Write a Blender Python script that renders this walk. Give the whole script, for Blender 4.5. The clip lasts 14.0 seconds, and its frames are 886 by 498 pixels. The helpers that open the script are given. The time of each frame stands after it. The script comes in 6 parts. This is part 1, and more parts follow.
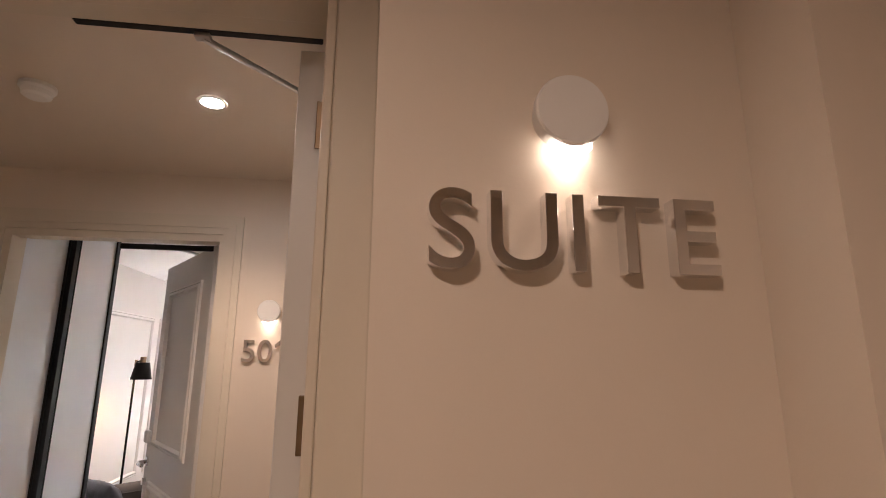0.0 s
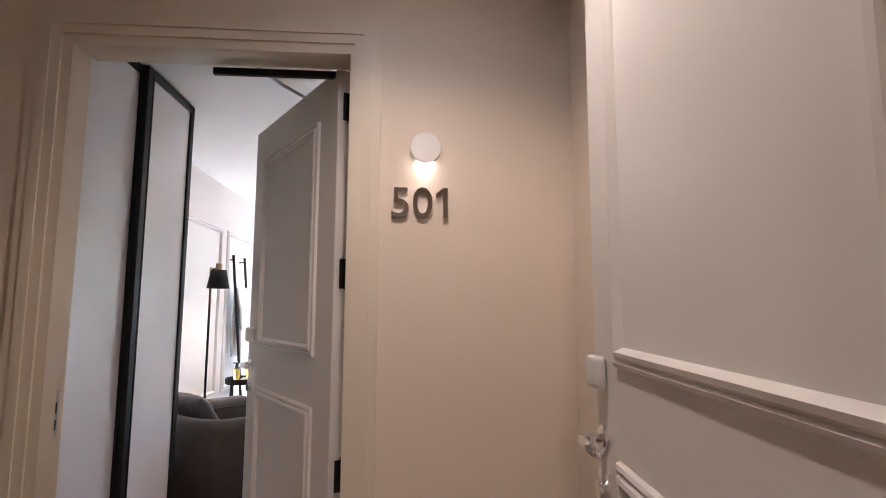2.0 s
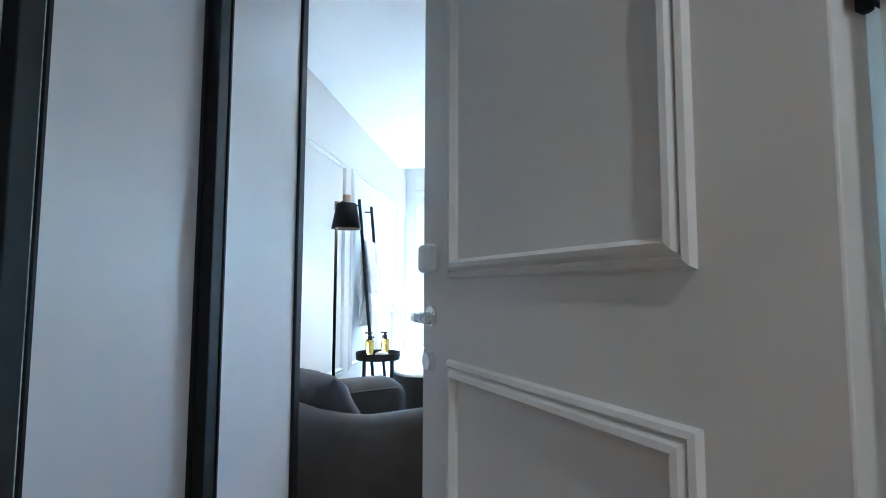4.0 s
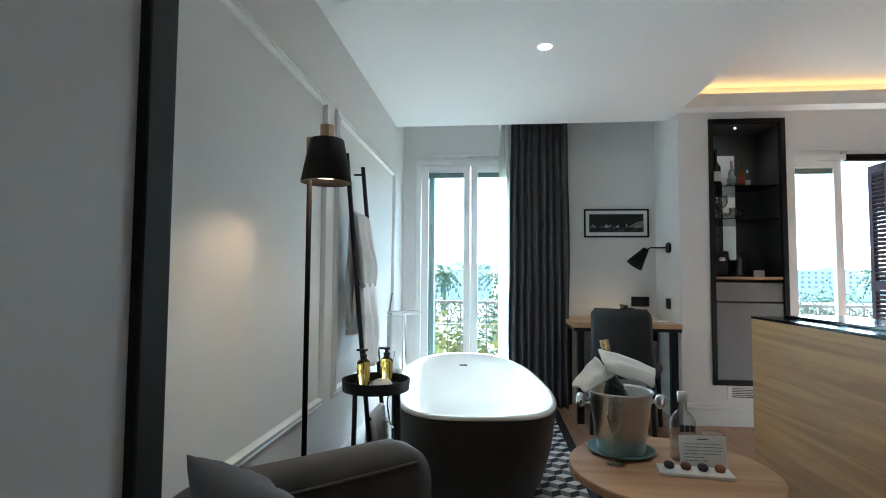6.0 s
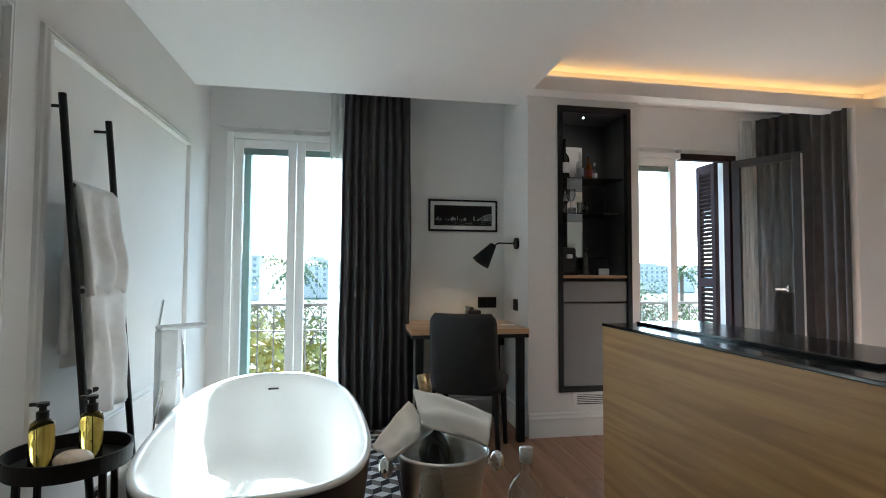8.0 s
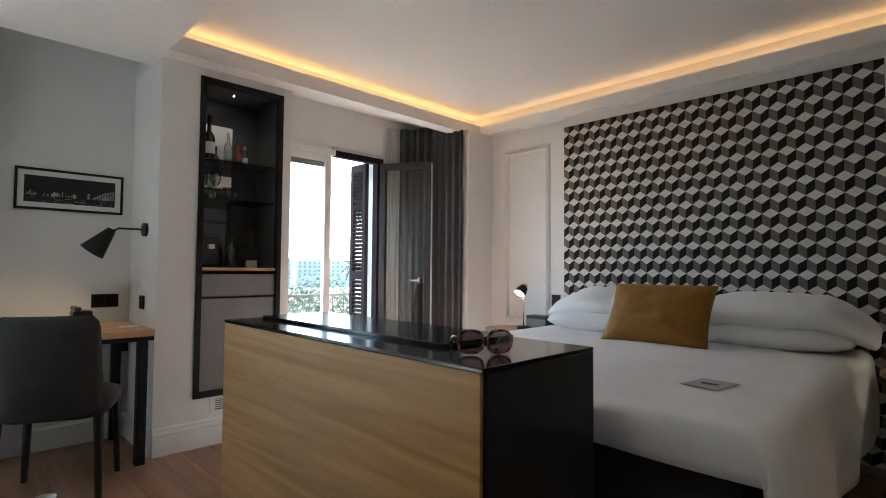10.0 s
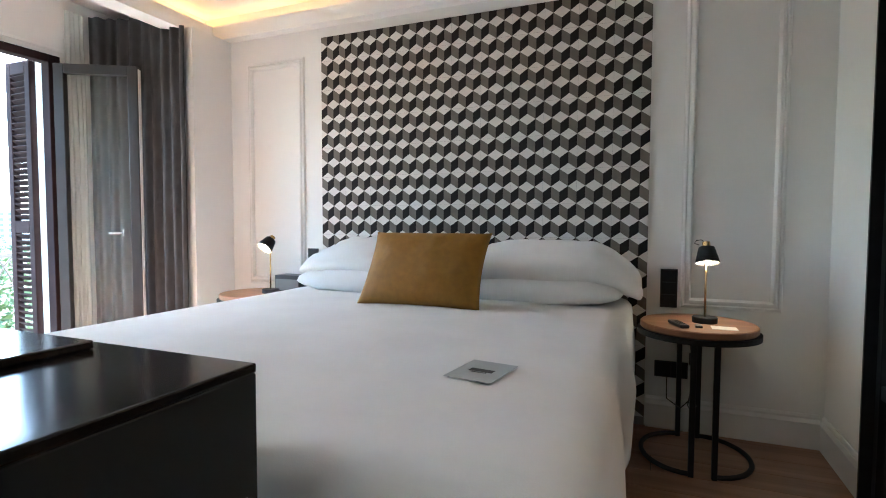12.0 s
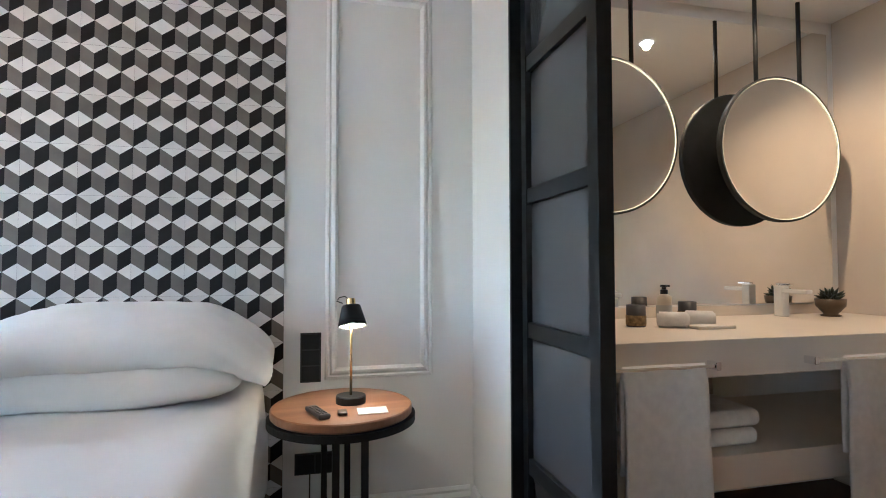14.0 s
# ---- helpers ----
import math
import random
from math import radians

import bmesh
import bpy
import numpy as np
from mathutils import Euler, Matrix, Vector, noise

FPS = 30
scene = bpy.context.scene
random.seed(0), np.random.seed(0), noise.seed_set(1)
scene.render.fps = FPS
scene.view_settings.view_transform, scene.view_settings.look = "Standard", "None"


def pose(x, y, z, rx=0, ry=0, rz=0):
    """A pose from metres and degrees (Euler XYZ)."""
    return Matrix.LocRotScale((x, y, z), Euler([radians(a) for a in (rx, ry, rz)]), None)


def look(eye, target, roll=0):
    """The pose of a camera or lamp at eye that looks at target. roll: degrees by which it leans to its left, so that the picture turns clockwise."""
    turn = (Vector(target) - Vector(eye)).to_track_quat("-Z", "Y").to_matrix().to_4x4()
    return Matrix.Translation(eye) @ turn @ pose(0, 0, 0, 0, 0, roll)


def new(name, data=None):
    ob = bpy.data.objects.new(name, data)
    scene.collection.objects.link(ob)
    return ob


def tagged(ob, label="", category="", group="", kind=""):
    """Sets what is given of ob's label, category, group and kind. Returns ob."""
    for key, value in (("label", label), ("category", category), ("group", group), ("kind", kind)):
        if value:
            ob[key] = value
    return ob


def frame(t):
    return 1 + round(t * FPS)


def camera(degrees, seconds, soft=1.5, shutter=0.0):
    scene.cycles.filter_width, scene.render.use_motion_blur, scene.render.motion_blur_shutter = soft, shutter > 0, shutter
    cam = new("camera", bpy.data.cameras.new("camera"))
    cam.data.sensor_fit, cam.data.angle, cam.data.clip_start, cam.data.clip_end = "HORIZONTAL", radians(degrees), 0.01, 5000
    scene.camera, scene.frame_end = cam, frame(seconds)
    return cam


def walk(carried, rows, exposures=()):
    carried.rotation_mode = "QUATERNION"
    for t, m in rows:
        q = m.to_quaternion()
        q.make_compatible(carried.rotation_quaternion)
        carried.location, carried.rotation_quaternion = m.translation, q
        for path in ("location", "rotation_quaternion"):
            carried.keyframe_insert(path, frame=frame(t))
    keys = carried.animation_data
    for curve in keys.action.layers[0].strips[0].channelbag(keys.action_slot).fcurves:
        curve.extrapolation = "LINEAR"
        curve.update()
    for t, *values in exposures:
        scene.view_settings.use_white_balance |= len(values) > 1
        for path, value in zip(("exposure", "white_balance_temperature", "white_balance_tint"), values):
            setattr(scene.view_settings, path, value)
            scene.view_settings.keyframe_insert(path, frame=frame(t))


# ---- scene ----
cam = camera(81.7, 14.0, soft=1.0)
PATH = [
    (0, (-0.409, 1.043, 1.55), (-0.148, 2.979, 1.977), 0.3),
    (0.5, (-0.53, 1.1, 1.466), (-0.257, 3.032, 1.905), 0.3),
    (1, (-0.692, 1.297, 1.396), (-0.438, 3.239, 1.801), 0.5),
    (1.5, (-0.819, 1.502, 1.329), (-0.582, 3.461, 1.651), 0.5),
    (2, (-0.927, 1.829, 1.265), (-0.782, 3.811, 1.485), 0.2),
    (2.5, (-1.025, 2.099, 1.221), (-1.073, 4.094, 1.356), -0.7),
    (3, (-1.239, 2.44, 1.127), (-1.325, 4.431, 1.303), -0.7),
    (3.5, (-1.344, 2.804, 1.075), (-1.559, 4.784, 1.25), -0.1),
    (4.2, (-1.5, 3.187, 1.062), (-1.752, 5.166, 1.21), 0.2),
    (5.2, (-1.775, 3.73, 1.078), (-1.99, 5.715, 1.204), 0.3),
    (5.8, (-1.815, 4.07, 1.09), (-2.01, 6.058, 1.201), 0.4),
    (6.3, (-1.742, 4.357, 1.098), (-1.917, 6.346, 1.199), 0.4),
    (6.5, (-1.741, 4.447, 1.098), (-1.88, 6.44, 1.199), 0.3),
    (7, (-1.713, 4.68, 1.102), (-1.733, 6.677, 1.196), 0.3),
    (7.5, (-1.62, 4.812, 1.118), (-1.508, 6.807, 1.21), 0.2),
    (8, (-1.552, 4.852, 1.123), (-1.212, 6.82, 1.213), 0.3),
    (8.5, (-1.526, 4.87, 1.119), (-0.862, 6.754, 1.217), 0.4),
    (9, (-1.486, 4.868, 1.125), (-0.49, 6.599, 1.226), 0.3),
    (9.2, (-1.474, 4.861, 1.122), (-0.37, 6.525, 1.222), 0.4),
    (11.3, (-0.776, 5.125, 1.053), (0.923, 6.18, 1.033), 0.1),
    (11.5, (-0.709, 5.158, 1.041), (1.034, 6.136, 1.0), 0.1),
    (12, (-0.492, 5.182, 1.07), (1.36, 5.933, 0.972), 0.2),
    (12.5, (-0.271, 5.194, 1.098), (1.657, 5.717, 1.014), 0.2),
    (13, (-0.081, 5.15, 1.125), (1.901, 5.408, 1.059), 0.3),
    (13.5, (0.102, 5.092, 1.142), (2.102, 5.034, 1.132), 0.6),
    (14, (0.241, 5.054, 1.107), (2.185, 4.589, 1.177), -0.1),
]
walk(cam, [(t, look(eye, target, roll)) for t, eye, target, roll in PATH],
     [(0.0, 5.15, 6050, 17), (1.5, 5.2, 5900, 18), (2.5, 5.15, 5000, 10), (3.0, 5.2, 4750, 7), (3.5, 5.25, 4400, 2), (4.2, 5.2, 4250, -5), (6.3, 3.4, 5200, -6), (7.5, 3.2, 5350, -4), (9.2, 3.25, 5700, 2), (11.3, 3.95, 5350, -3), (12.0, 4.3, 5350, -1), (12.5, 4.45, 5350, 0), (13.0, 4.6, 5350, 0), (13.5, 5.0, 5250, 1), (14.0, 5.1, 5000, 1)])

# ---- world, sun and lamps ----
SUN_ELEV, SUN_ROT = 44.0, 4.0
world = bpy.data.worlds.new("sky")
scene.world = world
world.use_nodes = True
wn = world.node_tree
sky = wn.nodes.new("ShaderNodeTexSky")
sky.sky_type = "NISHITA"
sky.sun_disc = False
sky.sun_elevation = radians(SUN_ELEV)
sky.sun_rotation = radians(SUN_ROT)
wn.nodes["Background"].inputs[1].default_value = 0.15
wn.links.new(sky.outputs[0], wn.nodes["Background"].inputs[0])


def lamp(name, kind, m, power, colour=(1, 1, 1), size=0.1, spot=None):
    d = bpy.data.lights.new(name, kind)
    d.energy = power
    d.color = colour
    if kind == "SUN":
        d.angle = radians(0.5)
    elif kind == "AREA":
        d.shape = "DISK"
        d.size = size
    else:
        d.shadow_soft_size = size
    if spot:
        d.spot_size, d.spot_blend = radians(spot), 0.6
    ob = new(name, d)
    ob.matrix_world = m
    return ob


WARM = (1.0, 0.66, 0.36)
SOFT = (1.0, 0.84, 0.66)
CORRIDOR = (1.0, 0.72, 0.5)
lamp("sun", "SUN", look((0.06 * 20, 20, 19), (0, 0, 0)), 5.0, (1.0, 0.96, 0.9))


# ---- materials ----
def mat(name, col, rough=0.5, metal=0.0, var=0.08, scale=8.0, bump=0.0, bscale=120.0, spec=0.5, coat=0.0, col2=None, stretch=(1, 1, 1)):
    """A surface with slow blotches and fine grain in its colour, and fine relief."""
    m = bpy.data.materials.new(name)
    m.use_nodes = True
    nt = m.node_tree
    b = nt.nodes["Principled BSDF"]
    b.inputs["Roughness"].default_value = rough
    b.inputs["Metallic"].default_value = metal
    b.inputs["Specular IOR Level"].default_value = spec
    b.inputs["Coat Weight"].default_value = coat
    tc = nt.nodes.new("ShaderNodeTexCoord")
    mp = nt.nodes.new("ShaderNodeMapping")
    oi = nt.nodes.new("ShaderNodeObjectInfo")
    sc = nt.nodes.new("ShaderNodeMath")
    sc.operation = "MULTIPLY"
    sc.inputs[1].default_value = 37.0
    nt.links.new(oi.outputs["Random"], sc.inputs[0])
    nt.links.new(sc.outputs[0], mp.inputs["Location"])
    mp.inputs["Scale"].default_value = stretch
    nt.links.new(tc.outputs["Object"], mp.inputs["Vector"])
    n1 = nt.nodes.new("ShaderNodeTexNoise")
    n1.inputs["Scale"].default_value = scale
    n1.inputs["Detail"].default_value = 6
    nt.links.new(mp.outputs[0], n1.inputs["Vector"])
    n2 = nt.nodes.new("ShaderNodeTexNoise")
    n2.inputs["Scale"].default_value = bscale
    n2.inputs["Detail"].default_value = 3
    nt.links.new(mp.outputs[0], n2.inputs["Vector"])
    mix = nt.nodes.new("ShaderNodeMix")
    mix.data_type = "RGBA"
    a = col
    c = col2 or tuple(max(0, x * (1 - 2 * var)) for x in col)
    mix.inputs[6].default_value = (*a, 1)
    mix.inputs[7].default_value = (*c, 1)
    add = nt.nodes.new("ShaderNodeMath")
    add.operation = "MULTIPLY_ADD"
    nt.links.new(n2.outputs["Fac"], add.inputs[0])
    add.inputs[1].default_value = 0.35
    ramp = nt.nodes.new("ShaderNodeMapRange")
    ramp.inputs[1].default_value, ramp.inputs[2].default_value = 0.35, 0.7
    nt.links.new(n1.outputs["Fac"], ramp.inputs[0])
    nt.links.new(ramp.outputs[0], add.inputs[2])
    nt.links.new(add.outputs[0], mix.inputs[0])
    mix.clamp_factor = True
    nt.links.new(mix.outputs[2], b.inputs["Base Color"])
    if bump:
        bp = nt.nodes.new("ShaderNodeBump")
        bp.inputs["Strength"].default_value = bump
        bp.inputs["Distance"].default_value = 0.004
        nt.links.new(n2.outputs["Fac"], bp.inputs["Height"])
        nt.links.new(bp.outputs[0], b.inputs["Normal"])
    return m


def glow(name, col, strength):
    m = bpy.data.materials.new(name)
    m.use_nodes = True
    nt = m.node_tree
    nt.nodes.remove(nt.nodes["Principled BSDF"])
    e = nt.nodes.new("ShaderNodeEmission")
    e.inputs[0].default_value = (*col, 1)
    e.inputs[1].default_value = strength
    nt.links.new(e.outputs[0], nt.nodes["Material Output"].inputs[0])
    return m


def glass(name, col=(1, 1, 1), rough=0.0, thin=True, gloss=0.06, power=4.0):
    m = bpy.data.materials.new(name)
    m.use_nodes = True
    nt = m.node_tree
    b = nt.nodes["Principled BSDF"]
    if not thin:
        b.inputs["Base Color"].default_value = (*col, 1)
        b.inputs["Roughness"].default_value = rough
        b.inputs["Transmission Weight"].default_value = 1
        b.inputs["IOR"].default_value = 1.45
        return m
    nt.nodes.remove(b)
    tr = nt.nodes.new("ShaderNodeBsdfTransparent")
    tr.inputs[0].default_value = (*col, 1)
    gl = nt.nodes.new("ShaderNodeBsdfGlossy")
    gl.inputs["Roughness"].default_value = rough
    lw = nt.nodes.new("ShaderNodeLayerWeight")
    pw = nt.nodes.new("ShaderNodeMath")
    pw.operation = "POWER"
    pw.inputs[1].default_value = power
    nt.links.new(lw.outputs["Facing"], pw.inputs[0])
    fr = nt.nodes.new("ShaderNodeMath")
    fr.operation = "MULTIPLY_ADD"
    fr.inputs[1].default_value, fr.inputs[2].default_value = 0.75, gloss
    nt.links.new(pw.outputs[0], fr.inputs[0])
    mx = nt.nodes.new("ShaderNodeMixShader")
    nt.links.new(fr.outputs[0], mx.inputs[0])
    nt.links.new(tr.outputs[0], mx.inputs[1])
    nt.links.new(gl.outputs[0], mx.inputs[2])
    nt.links.new(mx.outputs[0], nt.nodes["Material Output"].inputs[0])
    return m


def wood(name, light, dark, rough=0.45, along=0, scale=3.0, coat=0.0, wild=0.6):
    """Wood grain stretched along one axis of the object."""
    st = [9.0, 9.0, 9.0]
    st[along] = 0.45
    m = mat(name, light, rough, 0, scale=scale, bump=0.06, bscale=26, col2=dark, stretch=tuple(st), coat=coat)
    for n in m.node_tree.nodes:
        if n.bl_idname == "ShaderNodeTexNoise" and n.inputs["Scale"].default_value < 10:
            n.inputs["Distortion"].default_value = wild
    return m


M_WALL = mat("wall_paint", (0.78, 0.765, 0.74), 0.72, spec=0.3, var=0.015, scale=1.5, bump=0.03, bscale=260)
M_CORR = mat("corridor_paint", (0.74, 0.65, 0.55), 0.55, var=0.02, scale=1.5, bump=0.05, bscale=220)
M_TRIM = mat("trim_paint", (0.80, 0.785, 0.76), 0.4, var=0.015, scale=3)
M_CTRIM = mat("corridor_trim_paint", (0.70, 0.63, 0.52), 0.4, var=0.02, scale=3, bump=0.02)
M_CEIL = mat("ceiling_paint", (0.8, 0.79, 0.77), 0.7, var=0.01, scale=1.2)
M_DOOR = mat("door_paint", (0.74, 0.715, 0.68), 0.38, var=0.02, scale=2)
M_BLACK = mat("black_metal", (0.012, 0.012, 0.013), 0.55, 0.0, var=0.2, scale=20, spec=0.3)
M_BLACKG = mat("black_gloss", (0.008, 0.008, 0.009), 0.13, 0.0, var=0.1, scale=9)
M_BLACKS = mat("black_satin", (0.009, 0.009, 0.01), 0.45, var=0.1, scale=9, spec=0.35)
M_BLACKP = mat("black_plastic", (0.014, 0.014, 0.015), 0.35, var=0.1)
M_CHROME = mat("chrome", (0.86, 0.86, 0.87), 0.06, 1.0, var=0.02)
M_STEEL = mat("brushed_steel", (0.62, 0.61, 0.6), 0.28, 1.0, var=0.08, scale=12, stretch=(1, 1, 14))
M_BRONZE = mat("bronze_hinge", (0.3, 0.21, 0.13), 0.4, 1.0, var=0.15)
M_BRASS = mat("brass", (0.72, 0.5, 0.22), 0.25, 1.0, var=0.06)
M_OAK = wood("oak_veneer", (0.55, 0.33, 0.12), (0.36, 0.195, 0.064), 0.38, along=1, scale=1.5, wild=1.9)
M_OAKT = wood("oak_table", (0.58, 0.37, 0.21), (0.36, 0.2, 0.1), 0.4, along=0, scale=1.2)
M_WALNUT = wood("walnut_top", (0.34, 0.17, 0.085), (0.22, 0.1, 0.05), 0.4, along=1, scale=1.5)
M_FLOOR = wood("floor_board", (0.42, 0.235, 0.145), (0.26, 0.135, 0.08), 0.42, along=1, scale=1.6)
M_GREY = mat("grey_lacquer", (0.19, 0.185, 0.18), 0.45, var=0.03)
M_DARKIN = mat("niche_lining", (0.085, 0.083, 0.083), 0.3, var=0.08)
M_CURT = mat("charcoal_curtain", (0.056, 0.053, 0.054), 0.9, var=0.12, scale=14, bump=0.25, bscale=500)
M_TUB = mat("white_tub", (0.85, 0.85, 0.84), 0.18, var=0.01)
M_TUBOUT = mat("matt_black_tub", (0.014, 0.013, 0.014), 0.42, var=0.12, scale=6)
M_LINEN = mat("white_linen", (0.82, 0.81, 0.8), 0.85, var=0.03, scale=5, bump=0.12, bscale=320)
M_TOWEL = mat("white_towel", (0.8, 0.78, 0.76), 0.95, var=0.05, scale=30, bump=0.8, bscale=380)
M_MUSTARD = mat("mustard_velvet", (0.30, 0.14, 0.009), 0.7, var=0.09, scale=30, bump=0.2, bscale=420)
M_CHAIRF = mat("charcoal_fabric", (0.03, 0.03, 0.033), 0.85, var=0.1, scale=20, bump=0.25, bscale=420)
M_ARMCH = mat("taupe_velvet", (0.075, 0.066, 0.062), 0.75, var=0.12, scale=9, bump=0.15, bscale=420)
M_SHADEIN = mat("shade_inside", (0.85, 0.83, 0.8), 0.5, var=0.01)
M_KNOB = wood("pale_wood", (0.55, 0.38, 0.24), (0.45, 0.3, 0.18), 0.5, along=2)
M_MIRROR = mat("mirror", (0.93, 0.94, 0.94), 0.0, 1.0, var=0.0)
M_PANEL = mat("white_lacquer", (0.72, 0.735, 0.77), 0.42, var=0.01, scale=2)
M_STONE = mat("cream_counter", (0.7, 0.63, 0.55), 0.35, var=0.03, scale=4)
M_BATH = mat("bath_plaster", (0.62, 0.53, 0.44), 0.6, var=0.04, scale=3, bump=0.04)
M_PAPER = mat("paper", (0.75, 0.74, 0.72), 0.7, var=0.02)
M_CARD = mat("grey_card", (0.42, 0.44, 0.45), 0.5, var=0.02)
M_INK = mat("ink", (0.03, 0.03, 0.035), 0.6)
M_SHUT = mat("shutter_brown", (0.022, 0.012, 0.013), 0.85, spec=0.15, var=0.15, scale=6)
M_IRON = mat("wrought_iron", (0.055, 0.042, 0.035), 0.6, var=0.2, scale=20)
M_PVC = mat("window_paint", (0.8, 0.8, 0.78), 0.35, var=0.01)
M_TILEW = mat("tile_white", (0.74, 0.705, 0.67), 0.75, spec=0.22, var=0.05, scale=14, bump=0.03)
M_TILEG = mat("tile_grey", (0.185, 0.158, 0.137), 0.75, spec=0.22, var=0.1, scale=14, bump=0.03)
M_TILEK = mat("tile_black", (0.018, 0.015, 0.015), 0.75, spec=0.22, var=0.15, scale=14, bump=0.03)
M_GROUT = mat("grout", (0.34, 0.32, 0.3), 0.8, var=0.08)
M_GLASS = glass("clear_glass", (0.975, 0.99, 0.985))
M_PARTG = mat("grey_partition_glass", (0.06, 0.06, 0.063), 0.12, var=0.03, scale=2)
M_GLASSD = glass("smoked_glass", (0.4, 0.41, 0.42))
M_GLASSB = glass("bottle_glass", (0.86, 0.875, 0.87), 0.02, True, 0.11, 2.2)
M_AMBER = glass("golden_soap", (0.74, 0.54, 0.12), 0.03, False)
M_BULB = glow("lamp_warm", (1.0, 0.74, 0.46), 6)
M_BULBW = glow("lamp_white", (1.0, 0.94, 0.86), 7)
M_SLOT = glow("lamp_slot", (1.0, 0.82, 0.62), 0.5)
M_RING = glow("mirror_rim_light", (1.0, 0.7, 0.36), 0.07)
M_COVE = glow("cove_strip", (1.0, 0.5, 0.17), 0.55)
M_SUCC = mat("dark_leaf", (0.04, 0.05, 0.035), 0.5, var=0.2)
M_LEAF = mat("tree_leaf", (0.075, 0.10, 0.018), 0.6, var=0.3, scale=0.6, col2=(0.2, 0.16, 0.02))
M_LEAFD = mat("tree_leaf_dark", (0.05, 0.075, 0.025), 0.6, var=0.3, scale=0.6, col2=(0.08, 0.11, 0.03))
M_BARK = mat("bark", (0.14, 0.1, 0.07), 0.9, var=0.3, scale=5, bump=0.5, bscale=20)
M_FACADE = mat("far_facade", (0.46, 0.42, 0.37), 0.8, var=0.08, scale=0.4)
M_FARGLASS = mat("far_window", (0.17, 0.18, 0.2), 0.4, var=0.1)
M_GROUND = mat("ground", (0.12, 0.11, 0.1), 0.9, var=0.3, scale=0.05, col2=(0.05, 0.075, 0.03))
M_BLIND = mat("green_blind", (0.17, 0.25, 0.235), 0.6, var=0.05)


# ---- mesh helpers ----
def thing(name, label="", category="", group="", kind="", at=(0, 0, 0), turn=0.0):
    ob = new(name)
    ob.empty_display_size = 0.1
    ob.matrix_world = pose(*at, 0, 0, turn)
    return tagged(ob, label, category, group, kind)


def finish(name, bm, material, smooth=False):
    me = bpy.data.meshes.new(name)
    bmesh.ops.recalc_face_normals(bm, faces=bm.faces)
    for f in bm.faces:
        f.smooth = smooth
    bm.to_mesh(me)
    bm.free()
    for m in (material if isinstance(material, (list, tuple)) else [material]):
        me.materials.append(m)
    return me


def part(name, bm, material, parent=None, label="", smooth=False):
    """One mesh under a thing or part, in the parent's space."""
    ob = new(name, finish(name, bm, material, smooth))
    if parent is not None:
        ob.parent = parent
    if label:
        ob["label"] = label
    return ob


def solo(name, bm, material, label="", category="", kind="", group="", smooth=False):
    """A thing or piece of the setting that is one mesh."""
    return tagged(part(name, bm, material, None, "", smooth), label, category, group, kind)


def B():
    return bmesh.new()


def box(bm, x0, x1, y0, y1, z0, z1, bev=0.0, seg=2, mi=0):
    r = bmesh.ops.create_cube(bm, size=1, matrix=Matrix.LocRotScale(((x0 + x1) / 2, (y0 + y1) / 2, (z0 + z1) / 2), None, (x1 - x0, y1 - y0, z1 - z0)))
    fs = list({f for v in r["verts"] for f in v.link_faces})
    for f in fs:
        f.material_index = mi
    if bev:
        es = list({e for v in r["verts"] for e in v.link_edges})
        bmesh.ops.bevel(bm, geom=es, offset=bev, segments=seg, affect="EDGES", profile=0.5)
    return bm


def rod(bm, p, q, r, r2=None, seg=12, caps=True):
    p, q = Vector(p), Vector(q)
    d = q - p
    m = Matrix.Translation((p + q) / 2) @ d.to_track_quat("Z", "Y").to_matrix().to_4x4()
    bmesh.ops.create_cone(bm, cap_ends=caps, segments=seg, radius1=r, radius2=r if r2 is None else r2, depth=d.length, matrix=m)
    return bm


def lathe(bm, prof, c=(0, 0, 0), seg=24, sx=1.0, sy=1.0, closed=False):
    """Turns a profile of (radius, height) round the upright axis."""
    rings = []
    for r, z in prof:
        if r < 1e-5:
            rings.append([bm.verts.new((c[0], c[1], c[2] + z))])
        else:
            rings.append([bm.verts.new((c[0] + r * sx * math.cos(2 * math.pi * i / seg), c[1] + r * sy * math.sin(2 * math.pi * i / seg), c[2] + z)) for i in range(seg)])
    for a, b in zip(rings, rings[1:] + (rings[:1] if closed else [])):
        for i in range(seg):
            j = (i + 1) % seg
            va, vb = a[i % len(a)], a[j % len(a)]
            vc, vd = b[j % len(b)], b[i % len(b)]
            vs = []
            for v in (va, vb, vc, vd):
                if v not in vs:
                    vs.append(v)
            if len(vs) >= 3:
                bm.faces.new(vs)
    return bm


